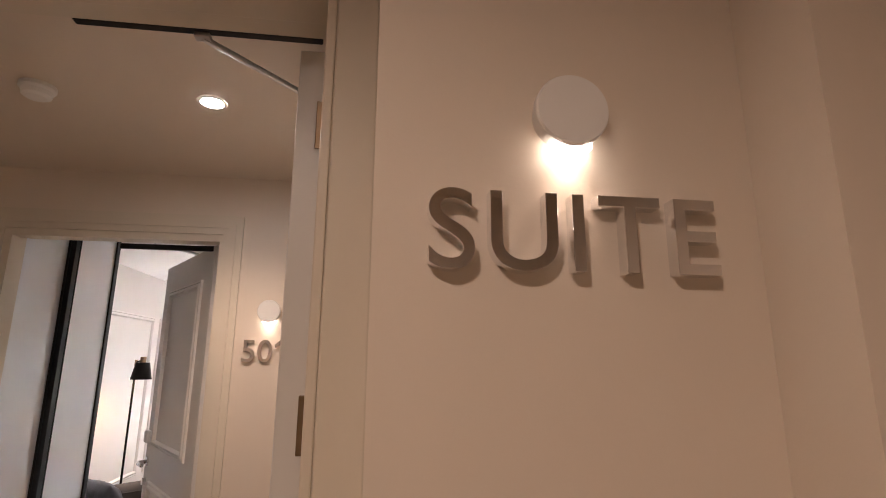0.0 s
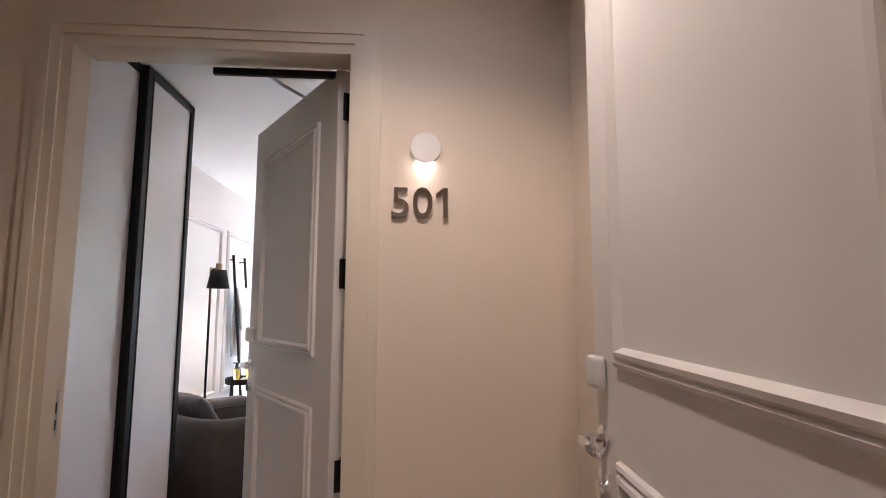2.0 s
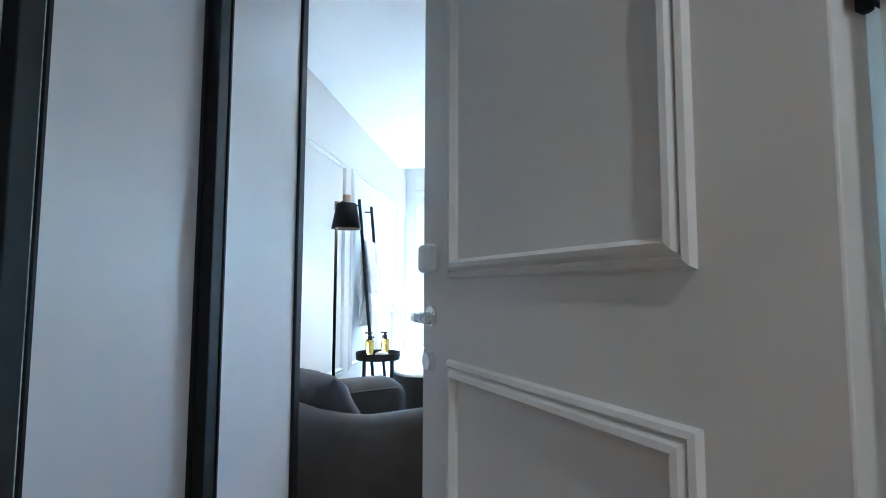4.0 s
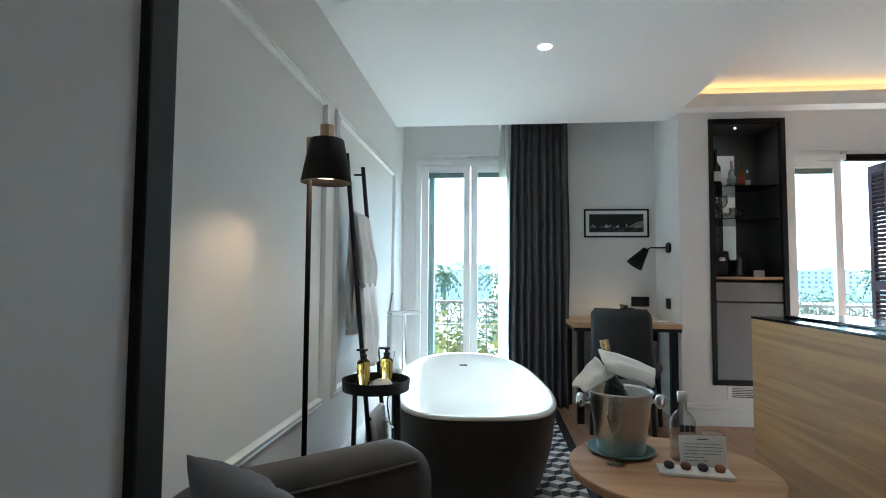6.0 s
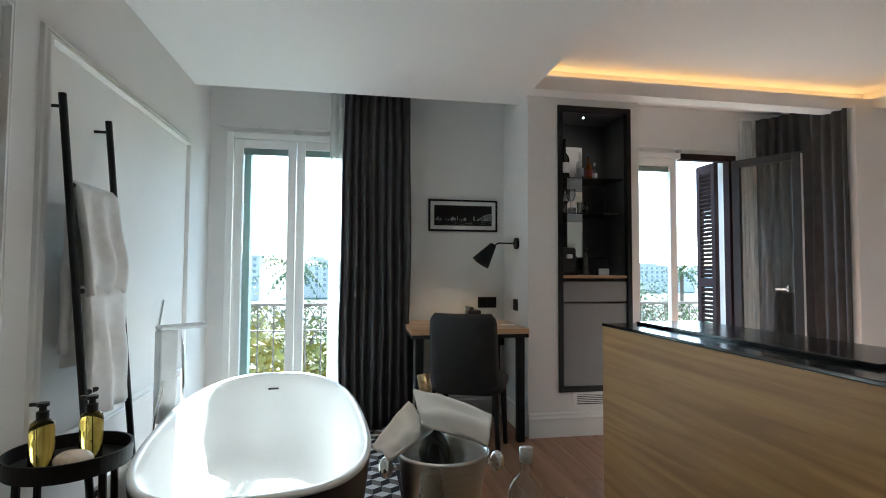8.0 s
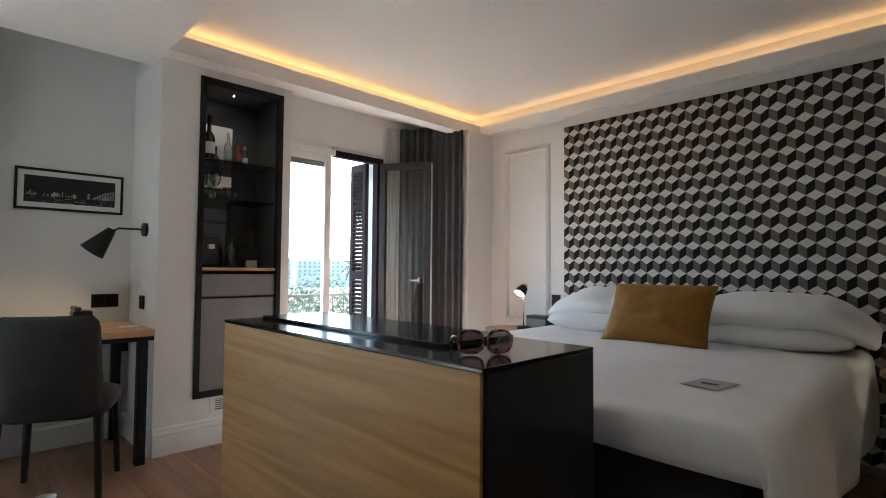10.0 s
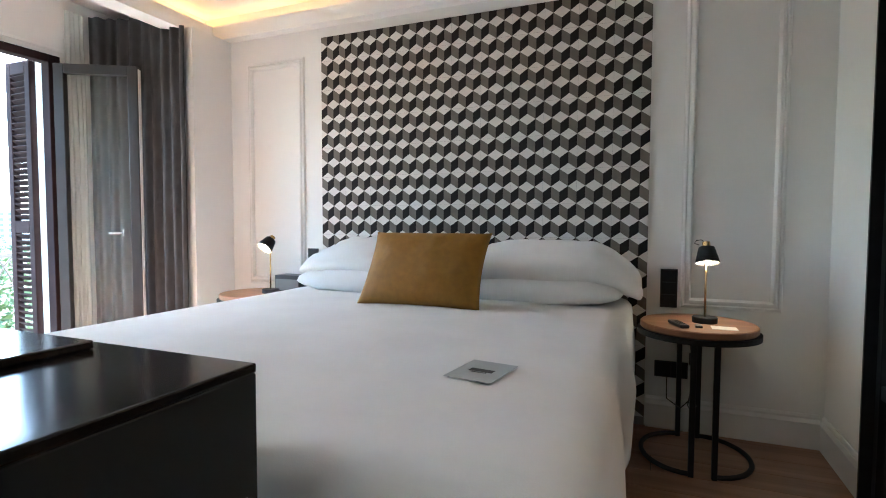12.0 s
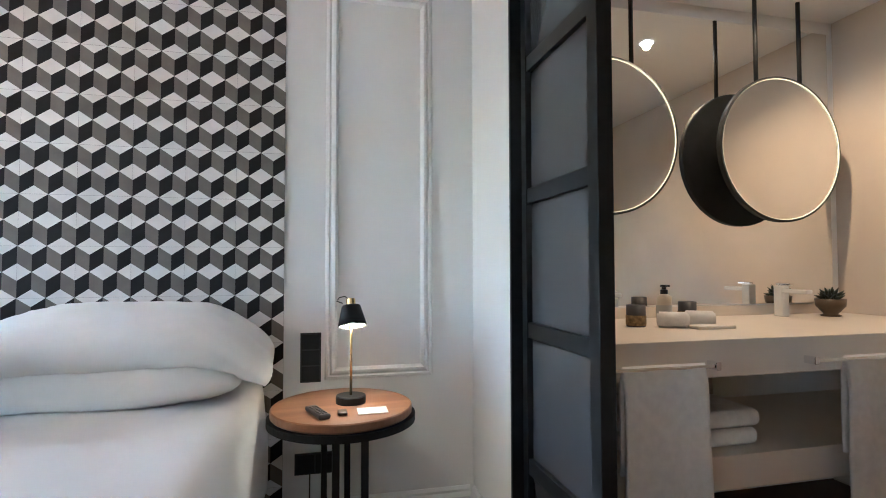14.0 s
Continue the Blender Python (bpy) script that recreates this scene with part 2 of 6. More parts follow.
def sweep(bm, pts, r, seg=8, closed=False):
    """A round bar bent along points."""
    pts = [Vector(p) for p in pts]
    n = len(pts)
    rings = []
    prev = None
    for i, p in enumerate(pts):
        if closed:
            d = pts[(i + 1) % n] - pts[i - 1]
        else:
            d = pts[min(i + 1, n - 1)] - pts[max(i - 1, 0)]
        d.normalize()
        up = Vector((0, 0, 1)) if abs(d.z) < 0.95 else Vector((1, 0, 0))
        if prev is not None:
            up = prev
        s = d.cross(up)
        s.normalize()
        u = s.cross(d)
        prev = u
        rings.append([bm.verts.new(p + r * (s * math.cos(2 * math.pi * k / seg) + u * math.sin(2 * math.pi * k / seg))) for k in range(seg)])
    for i in range(n if closed else n - 1):
        a, b = rings[i], rings[(i + 1) % n]
        for k in range(seg):
            bm.faces.new((a[k], a[(k + 1) % seg], b[(k + 1) % seg], b[k]))
    if not closed:
        bm.faces.new(rings[0][::-1])
        bm.faces.new(rings[-1])
    return bm


def grid(bm, f, nu, nv, mi=0):
    vs = [[bm.verts.new(f(i / nu, j / nv)) for j in range(nv + 1)] for i in range(nu + 1)]
    for i in range(nu):
        for j in range(nv):
            fc = bm.faces.new((vs[i][j], vs[i + 1][j], vs[i + 1][j + 1], vs[i][j + 1]))
            fc.material_index = mi
    return bm


# profile of a panel moulding: (across, proud)
MOULD = [(0, 0), (0.004, 0.010), (0.012, 0.013), (0.017, 0.008), (0.024, 0.016), (0.033, 0.018), (0.040, 0.006), (0.042, 0)]


def moulding(bm, u0, u1, v0, v1, put, prof=MOULD, k=1.0):
    """A mitred moulding round the rectangle u0..u1, v0..v1; put(u, v, proud) gives the place."""
    rings = []
    for a, h in prof:
        a, h = a * k, h * k
        rings.append([bm.verts.new(put(u, v, h)) for u, v in ((u0 + a, v0 + a), (u1 - a, v0 + a), (u1 - a, v1 - a), (u0 + a, v1 - a))])
    for a, b in zip(rings, rings[1:]):
        for i in range(4):
            bm.faces.new((a[i], a[(i + 1) % 4], b[(i + 1) % 4], b[i]))
    return bm


def blob(bm, c, s, n=3.0, nu=24, nv=14, turn=0.0, wob=0.0, seed=0.0):
    """A soft cushion: a superellipsoid of half sizes s, slightly uneven."""
    R = Matrix.Rotation(turn, 3, "Z")

    def sg(a, e):
        return math.copysign(abs(a) ** e, a)
    rows = []
    for j in range(nv + 1):
        v = -math.pi / 2 + math.pi * j / nv
        row = []
        for i in range(nu):
            u = 2 * math.pi * i / nu
            p = Vector((s[0] * sg(math.cos(v), 2 / n) * sg(math.cos(u), 2 / n), s[1] * sg(math.cos(v), 2 / n) * sg(math.sin(u), 2 / n), s[2] * sg(math.sin(v), 1.0)))
            if wob:
                p *= 1 + wob * noise.noise(p * 7 + Vector((seed, seed, seed)))
            row.append(bm.verts.new(Vector(c) + R @ p))
        rows.append(row)
    for j in range(nv):
        for i in range(nu):
            k = (i + 1) % nu
            bm.faces.new((rows[j][i], rows[j][k], rows[j + 1][k], rows[j + 1][i]))
    bmesh.ops.remove_doubles(bm, verts=bm.verts, dist=1e-5)
    return bm


# ---- structure ----
H_SOF, H_COVE, H_UP = 2.362, 2.46, 2.55
X_L, X_R = -2.608, 2.41
Y_WIN, Y_501, Y_BATH = 8.82, 3.435, 4.40


def wall(name, *boxes, material=None, label="", bev=0.0):
    bm = B()
    for b in boxes:
        box(bm, *b, bev=bev)
    return solo(name, bm, material or M_WALL, label, "wall", "structure")


# corridor, before the fire door
wall("wall_sign", (-0.414, 0.7, 1.665, 1.867, 0, 2.6), (-0.488, 0.7, 1.8685, 1.99, 0, 2.6), (-1.45, -0.416, 1.665, 1.99, 2.23, 2.6), (-2.9, -1.5, 1.665, 1.99, 0, 2.6), material=M_CORR, label="beige painted corridor wall beside the fire door")
wall("wall_corridor_side", (0.115, 0.7, 1.535, 1.6645, 0, 2.6), material=M_CORR, label="short beige wall return in the corridor")
wall("wall_corridor_end", (0.7, 0.8, -0.9, 1.99, 0, 2.6), (-2.9, 0.7, -1.0, -0.9, 0, 2.6), (-3.0, -2.9, -1.0, 1.99, 0, 2.6), material=M_CORR, label="plain beige corridor walls")
# lobby in front of the suite
wall("wall_501", (-3.0, -2.0, Y_501, 3.545, 0, 2.5), (-1.1, -0.384, Y_501, 3.565, 0, 2.5), (-2.0, -1.1, Y_501, 3.565, 2.107, 2.5), material=M_CORR, label="beige painted wall with the suite door")
wall("wall_lobby_side", (-0.384, -0.28, 1.99, 3.565, 0, 2.5), (-3.0, -2.9, 1.99, Y_501, 0, 2.5), material=M_CORR, label="beige painted lobby wall")
# suite
wall("wall_left", (X_L - 0.12, X_L, 4.69, 9.0, 0, 2.8), label="white wall with panel mouldings")
wall("wall_entry", (-2.728, -2.1, 3.546, 3.64, 0, 2.5), (-2.728, -2.66, 3.64, 4.69, 0, 2.5), (-1.0, -0.9, 3.565, Y_BATH - 0.1, 0, 2.5), label="white wall of the entry passage")
wall("wall_bath_front", (-1.0, 0.35, Y_BATH - 0.1, Y_BATH, 0, 2.8), (1.867, X_R, Y_BATH - 0.1, Y_BATH, 0, 2.8), (0.35, 1.867, Y_BATH - 0.1, Y_BATH, 2.30, 2.8), label="white wall beside the bathroom")
wall("wall_head", (X_R, X_R + 0.12, 2.25, 9.0, 0, 2.8), label="white wall behind the bed with panel mouldings")
wall("wall_window", (X_L, -2.49, Y_WIN, 9.07, 0, 2.8), (-1.49, 0.60, Y_WIN, 9.07, 0, 2.8), (1.73, X_R, Y_WIN, 9.07, 0, 2.8), (-2.49, -1.49, Y_WIN, 9.07, 2.155, 2.8), (0.60, 1.73, Y_WIN, 9.07, 2.155, 2.8), label="white outer wall with two balcony windows")
wall("wall_pier", (-0.372, -0.14, 8.238, Y_WIN - 0.001, 0, H_SOF), (0.39, 0.469, 8.238, Y_WIN - 0.001, 0, H_SOF), (-0.14, 0.39, 8.238, Y_WIN - 0.001, 0, 0.31), (-0.14, 0.39, 8.238, Y_WIN - 0.001, 2.295, H_SOF), (-0.14, 0.39, 8.60, Y_WIN - 0.001, 0.31, 2.295), label="white pier holding the minibar niche")
wall("wall_pier_bed", (2.07, X_R - 0.001, 8.01, Y_WIN - 0.001, 0, H_SOF), label="white wall return beside the curtain")
wall("wall_bath", (-0.279, X_R + 0.12, 2.15, 2.37, 0, 2.6), (-0.279, -0.2, 2.371, 4.29, 0, 2.6), material=M_BATH, label="beige plaster bathroom wall")

bm = B()
box(bm, -3.0, 0.8, -1.0, 3.565, -0.1, 0.0)
solo("floor_corridor", bm, mat("carpet", (0.36, 0.29, 0.22), 0.95, var=0.15, scale=30, bump=0.6), "beige carpet corridor floor", "floor", "structure")
bm = B()
box(bm, -2.9, 2.6, 3.565, 9.07, -0.12, -0.012)
box(bm, -0.27, 2.6, 2.15, 4.3, -0.012, 0.0)
solo("floor", bm, mat("subfloor", (0.12, 0.08, 0.06), 0.7), "wooden floor of the suite", "floor", "structure")
bm = B()
box(bm, -3.0, 0.8, -1.0, 1.99, 2.6, 2.7)
box(bm, -3.0, -0.28, 1.99, 3.5, 2.385, 2.48)
solo("ceiling_corridor", bm, M_CORR, "beige corridor ceiling", "ceiling", "structure")
bm = B()
box(bm, X_L, -0.378, 4.69, 8.44, H_SOF, H_COVE)
box(bm, -2.66, -0.378, 3.565, 4.6895, H_SOF, H_COVE)
box(bm, -0.377, X_R, 8.10, 8.238, H_SOF, H_COVE)
box(bm, -0.372, 0.469, 8.2385, Y_WIN, H_SOF + 0.001, H_COVE)
box(bm, 2.07, X_R, 8.2385, Y_WIN, H_SOF + 0.001, H_COVE)
box(bm, 2.33, X_R, 4.40, 8.0995, H_SOF, H_COVE)
box(bm, -0.377, 2.3295, 4.40, 4.48, H_SOF, H_COVE)
box(bm, -2.728, X_R + 0.12, 3.565, 9.07, H_UP, H_UP + 0.1)
box(bm, -0.279, X_R, 2.371, 4.30, 2.42, 2.5)
solo("ceiling", bm, M_CEIL, "white dropped ceiling with a lit cove", "ceiling", "structure")

# cove light strips on the shelf of the dropped ceiling
bm = B()
box(bm, -0.37, 2.36, 8.19, 8.22, H_COVE + 0.005, H_COVE + 0.02)
box(bm, 2.38, 2.40, 4.6, 8.18, H_COVE + 0.001, H_COVE + 0.007)
solo("cove_light", bm, M_COVE, "warm light strip hidden in the ceiling cove", "lamp")
bm = B()
box(bm, -2.66, X_R, 8.239, 8.30, H_COVE + 0.0005, H_UP)
solo("trim_cove", bm, M_CEIL, "white upstand behind the cove", "trim", "structure")


# skirting and wall mouldings
def skirting(name, p, q, n, h=0.165, t=0.018):
    """A skirting board from p to q on a wall whose normal is n."""
    bm = B()
    prof = [(0, 0), (t, 0), (t, h - 0.045), (t + 0.004, h - 0.04), (t * 0.7, h - 0.022), (t * 0.75, h - 0.012), (t * 0.35, h), (0, h)]
    a = [bm.verts.new((p[0] + n[0] * d, p[1] + n[1] * d, z)) for d, z in prof]
    b = [bm.verts.new((q[0] + n[0] * d, q[1] + n[1] * d, z)) for d, z in prof]
    k = len(prof)
    for i in range(k):
        bm.faces.new((a[i], a[(i + 1) % k], b[(i + 1) % k], b[i]))
    bm.faces.new(a)
    bm.faces.new(b[::-1])
    return solo(name, bm, M_TRIM, "white painted skirting board", "baseboard", "structure")


skirting("baseboard", (X_L, 4.7), (X_L, Y_WIN), (1, 0))
skirting("baseboard", (-0.372, 8.238), (0.469, 8.238), (0, -1))
skirting("baseboard", (-0.372, 8.255), (-0.372, Y_WIN), (-1, 0))
skirting("baseboard", (X_R, Y_BATH + 0.018), (X_R, 5.19), (-1, 0))
skirting("baseboard", (X_R, 7.24), (X_R, 8.0), (-1, 0))
skirting("baseboard", (X_R - 0.018, Y_BATH), (1.87, Y_BATH), (0, 1))
skirting("baseboard", (2.07, 8.01), (X_R, 8.01), (0, -1))
skirting("baseboard", (-1.23, Y_WIN), (-0.392, Y_WIN), (0, -1))


def wall_panel(name, u0, u1, v0, v1, put):
    bm = B()
    moulding(bm, u0, u1, v0, v1, put, k=1.2)
    return solo(name, bm, M_TRIM, "white rectangular panel moulding on the wall", "trim", "structure")


wall_panel("trim", 6.755, 8.345, 0.47, 1.965, lambda u, v, h: (X_L + h, u, v))
wall_panel("trim", 4.98, 6.615, 0.47, 1.965, lambda u, v, h: (X_L + h, u, v))
wall_panel("trim", 4.585, 5.035, 0.645, 2.285, lambda u, v, h: (X_R - h, u, v))
wall_panel("trim", 7.37, 7.86, 0.64, 2.19, lambda u, v, h: (X_R - h, u, v))


# ---- suite door ----
def lever(parent, side=1.0):
    """A chrome lever handle with its rose and lock; x across the leaf to the hinge, y out of the leaf."""
    bm = B()
    lathe(bm, [(0, 0), (0.024, 0), (0.025, 0.006), (0.022, 0.009), (0, 0.009)], seg=24)
    bmesh.ops.transform(bm, matrix=Matrix.Rotation(-math.pi / 2 * side, 4, "X"), verts=bm.verts)
    sweep(bm, [(0, 0, 0), (0, 0.03 * side, 0), (0.006, 0.045 * side, 0), (0.022, 0.053 * side, 0), (0.06, 0.054 * side, 0), (0.108, 0.05 * side, 0)], 0.0105, 12)
    return part("handle", bm, M_CHROME, parent, "chrome lever handle", True)


def panelled_door(name, w, h, t, label, at, turn, swap=1.0, split=1.07):
    """A leaf that reaches from its hinge along local +x; the panelled face looks to local -y (swap 1) or +y."""
    d = thing(name, label, "door", "", "structure", at, turn)
    bm = B()
    box(bm, 0, w, 0, t, 0.008, h, 0.003)
    part("leaf", bm, M_DOOR, d)
    for y, s in ((0, -1), (t, 1)):
        for v0, v1 in ((0.22, split - 0.17), (split, h - 0.15)):
            bm = B()
            moulding(bm, 0.14, w - 0.14, v0, v1, lambda u, v, g, y=y, s=s: (u, y + s * g, v), k=0.95)
            part("panel_moulding", bm, M_DOOR, d)
    f = -1 if swap > 0 else 1
    y = 0 if f < 0 else t
    hd = lever(d, f)
    hd.matrix_basis = Matrix.Translation((w - 0.055, y, 1.0)) @ Matrix.Diagonal((-1, 1, 1, 1))
    bm = B()
    box(bm, w - 0.085, w - 0.03, min(y, y + f * 0.03), max(y, y + f * 0.03), 1.10, 1.165, 0.010, 3)
    part("card_reader", bm, mat("reader_white", (0.7, 0.7, 0.69), 0.3), d, "white rounded card reader", True)
    bm = B()
    rod(bm, (w - 0.055, y, 0.90), (w - 0.055, y + f * 0.018, 0.90), 0.021, 0.019, seg=24)
    part("thumb_turn", bm, M_CHROME, d, "chrome lock rose", False)
    return d


door_1 = panelled_door("door_1", 0.885, 2.085, 0.06, "half-open white panelled suite door with chrome handle", (-1.115, 3.587, 0), 123.0, -1, 1.085)
# the leaf turns from its hinge into the suite; its panelled faces look both ways


def hinge(at, turn, material=M_BRONZE):
    d = thing("hinge", "bronze door hinge with screws on the leaf edge", "hinge", "door hinges", "", at, turn)
    bm = B()
    box(bm, -0.036, -0.004, -0.002, 0.002, -0.05, 0.05, 0.0018)
    part("plate", bm, material, d)
    bm = B()
    box(bm, 0.004, 0.030, -0.002, 0.002, -0.05, 0.05, 0.0018)
    part("plate", bm, material, d)
    for z0, z1 in ((-0.055, -0.012), (-0.01, 0.03), (0.032, 0.055)):
        bm = B()
        rod(bm, (0, -0.005, z0), (0, -0.005, z1), 0.0075)
        part("knuckle", bm, material, d, "", True)
    for z in (-0.04, 0, 0.04):
        bm = B()
        lathe(bm, [(0, 0.0012), (0.003, 0.0012), (0.004, 0)], seg=10)
        bmesh.ops.transform(bm, matrix=Matrix.Translation((-0.022, -0.003, z)) @ Matrix.Rotation(math.pi / 2, 4, "X"), verts=bm.verts)
        part("screw", bm, M_STEEL, d)
    return d


def architrave(name, x0, x1, h, y, w, depth, material, label, steps=3):
    """A door lining with stepped casing on the face at y, looking to -y."""
    d = thing(name, label, "door frame", "", "structure")
    for k in range(steps):
        bm = B()
        b = 0.008 + 0.007 * (steps - 1 - abs(k - 1))
        lo, hi = w * k / steps, w * (k + 1) / steps
        box(bm, x0 - hi, x0 - lo, y - b, y, 0, h + hi)
        box(bm, x1 + lo, x1 + hi, y - b, y, 0, h + hi)
        box(bm, x0 - lo, x1 + lo, y - b, y, h + lo, h + hi)
        part("casing", bm, material, d)
    return d


architrave("door_frame", -2.0, -1.1, 2.107, Y_501, 0.088, 0.13, M_CTRIM, "beige painted casing round the suite door")
bm = B()
box(bm, -2.0, -1.985, Y_501 - 0.006, 3.55, 0, 2.107)
box(bm, -1.112, -1.1, Y_501 - 0.006, 3.575, 0, 2.107)
box(bm, -1.985, -1.112, Y_501 - 0.006, 3.575, 2.09, 2.107)
box(bm, -1.985, -1.970, Y_501 - 0.006, 3.49, 0, 2.09)
box(bm, -1.970, -1.112, Y_501 - 0.006, 3.49, 2.075, 2.09)
solo("trim_door_lining", bm, M_CTRIM, "beige door lining with rebate", "door frame", "structure")
st = thing("strike_plate", "brushed steel strike plate in the door lining", "strike plate")
bm = B()
box(bm, -1.9848, -1.983, 3.495, 3.525, 0.865, 1.005, 0.0006)
part("plate", bm, M_STEEL, st)
for z0, z1 in ((0.885, 0.915), (0.935, 0.968)):
    bm = B()
    box(bm, -1.9835, -1.9825, 3.502, 3.518, z0, z1)
    part("slot", bm, M_BLACKP, st, "dark latch hole")

# ---- fire door ----
bm = B()
box(bm, -0.488, -0.414, 1.84, 1.867, 0, 2.2295, 0.004)
box(bm, -0.505, -0.488, 1.84, 1.93, 0, 2.175, 0.003)
box(bm, -0.497, -0.488, 1.9305, 1.99, 0, 2.175)
box(bm, -1.5, -0.488, 1.84, 1.93, 2.175, 2.2295, 0.003)
box(bm, -1.5, -0.488, 1.9305, 1.99, 2.185, 2.2295)
box(bm, -1.4995, -1.45, 1.84, 1.99, 0, 2.175, 0.003)
solo("trim_fire_door", bm, M_CTRIM, "beige painted fire door frame", "door frame", "structure")
door_2 = panelled_door("door_2", 0.93, 2.165, 0.068, "open beige panelled fire door with chrome handle", (-0.505, 2.0, 0), 86.5, -1, 1.15)
for z in (0.3, 1.44, 2.0):
    hinge((-0.497, 1.995, z), 0)
for z in (0.72, 1.37, 1.95):
    hinge((-1.122, 3.572, z), 123 + 90, M_BLACK)
closer = thing("door_closer", "dark sliding door closer track with steel arm", "door closer")
bm = B()
box(bm, -1.0, -0.53, 1.9905, 2.012, 2.185, 2.215, 0.003)
part("track", bm, M_BLACK, closer)
bm = B()
box(bm, -0.78, -0.75, 2.0, 2.02, 2.175, 2.186, 0.002)
sweep(bm, [(-0.765, 2.01, 2.178), (-0.66, 2.13, 2.178), (-0.555, 2.25, 2.178)], 0.007)
part("arm", bm, M_STEEL, closer)
closer2 = thing("door_closer", "dark door closer track above the suite door", "door closer")
bm = B()
box(bm, -1.6, -1.14, 3.576, 3.595, 2.06, 2.085, 0.003)
part("track", bm, M_BLACK, closer2)
bm = B()
sweep(bm, [(-1.45, 3.588, 2.094), (-1.40, 3.74, 2.096), (-1.33, 3.86, 2.094)], 0.007)
part("arm", bm, M_STEEL, closer2)


# ---- letters and wall lamps of the corridor ----
def lettering(name, text, size, x, y, z, depth, material, label, spacing=1.0, turn=0.0):
    """Raised letters, each one a part; they stand off the wall that looks to -y."""
    d = thing(name, label, "sign", "", "", (x, y, z), turn)
    px = 0.0
    for ch in text:
        cu = bpy.data.curves.new("letter", "FONT")
        cu.body, cu.size, cu.extrude, cu.bevel_depth = ch, size, depth / 2, 0.0006
        tmp = bpy.data.objects.new("letter_tmp", cu)
        scene.collection.objects.link(tmp)
        bpy.context.view_layer.update()
        me = bpy.data.meshes.new_from_object(tmp.evaluated_get(bpy.context.evaluated_depsgraph_get()))
        bpy.data.objects.remove(tmp)
        bpy.data.curves.remove(cu)
        xs = [v.co.x for v in me.vertices]
        x0, x1 = min(xs), max(xs)
        if ch == "1":
            fb = bmesh.new()
            fb.from_mesh(me)
            top = max(v.co.y for v in fb.verts)
            t_, dd = (x1 - x0), depth / 2
            out = [(x0, top), (x0 - 1.5 * t_, top - 1.25 * t_), (x0 - 1.5 * t_, top - 2.4 * t_), (x0, top - 1.2 * t_)]
            lo = [fb.verts.new((a, b, -dd)) for a, b in out]
            hi = [fb.verts.new((a, b, dd)) for a, b in out]
            fb.faces.new(hi)
            fb.faces.new(lo[::-1])
            for q in range(4):
                fb.faces.new((lo[q], lo[(q + 1) % 4], hi[(q + 1) % 4], hi[q]))
            fb.to_mesh(me)
            fb.free()
            x0 -= 1.5 * t_
        me.transform(Matrix.Translation((px - x0, 0, 0)))
        me.transform(Matrix.Rotation(math.pi / 2, 4, "X"))
        me.transform(Matrix.Translation((0, -depth / 2, 0)))
        me.materials.clear()
        me.materials.append(material)
        ob = new("letter", me)
        ob.parent = d
        px += (x1 - x0) + size * 0.10 * spacing
    return d


lettering("suite_sign", "SUITE", 0.146, -0.346, 1.6645, 1.66, 0.022, M_CHROME, "polished metal letters SUITE on the corridor wall", 1.35)
lettering("number_sign", "501", 0.137, -0.973, Y_501 - 0.0005, 1.542, 0.016, M_CHROME, "polished metal room number 501 on the wall", 0.9)


def disc_lamp(x, y, z, power):
    """A round white wall lamp that shines down the wall through a slot in its rim."""
    d = thing("wall_lamp", "round white disc wall lamp shining down", "wall lamp", "corridor wall lamps", "", (x, y, z))
    bm = B()
    lathe(bm, [(0, 0), (0.046, 0), (0.047, 0.01), (0.049, 0.012), (0.05, 0.030), (0.048, 0.034), (0, 0.034)], seg=48)
    bmesh.ops.transform(bm, matrix=Matrix.Rotation(math.pi / 2, 4, "X"), verts=bm.verts)
    part("body", bm, M_TRIM, d, "", False)
    bm = B()
    box(bm, -0.026, 0.026, -0.026, -0.006, -0.051, -0.043)
    part("diffuser", bm, M_SLOT, d, "lit opal slot")
    lamp("lamp_glow", "SPOT", look((x, y - 0.018, z - 0.053), (x, y - 0.005, z - 0.4)), power, CORRIDOR, 0.012, 115)
    return d


disc_lamp(-0.158, 1.6645, 1.874, 0.008)
disc_lamp(-0.868, Y_501 - 0.0005, 1.762, 0.0065)


def downlight(x, y, z, power, spot=110, colour=SOFT):
    d = thing("downlight", "round white recessed ceiling downlight", "ceiling light", "recessed downlights", "", (x, y, z))
    bm = B()
    lathe(bm, [(0.036, -0.001), (0.036, -0.004), (0.045, -0.004), (0.047, -0.001)], seg=32)
    part("ring", bm, M_TRIM, d)
    bm = B()
    lathe(bm, [(0, -0.002), (0.0355, -0.002)], seg=32)
    part("lens", bm, M_BULBW, d, "lit lens")
    if power:
        lamp("downlight_glow", "SPOT", look((x, y, z - 0.02), (x, y + 0.0001, z - 1)), power, colour, 0.03, spot)
    return d


downlight(-0.962, 2.69, 2.385, 0.85, 138, CORRIDOR)
downlight(-1.505, 6.99, H_SOF, 1)
downlight(-1.505, 5.78, H_SOF, 1)
# unseen fill behind the camera's start, added to brighten the sign wall
downlight(-1.0, 0.35, 2.6, 1.6, 160, CORRIDOR)
sd = thing("smoke_detector", "round white smoke detector on the lobby ceiling", "smoke detector", "", "", (-1.473, 2.66, 2.385))
bm = B()
lathe(bm, [(0.05, 0), (0.05, -0.012), (0.043, -0.02), (0.04, -0.034), (0.03, -0.04), (0, -0.041)], seg=32)
part("body", bm, M_TRIM, sd, "", False)


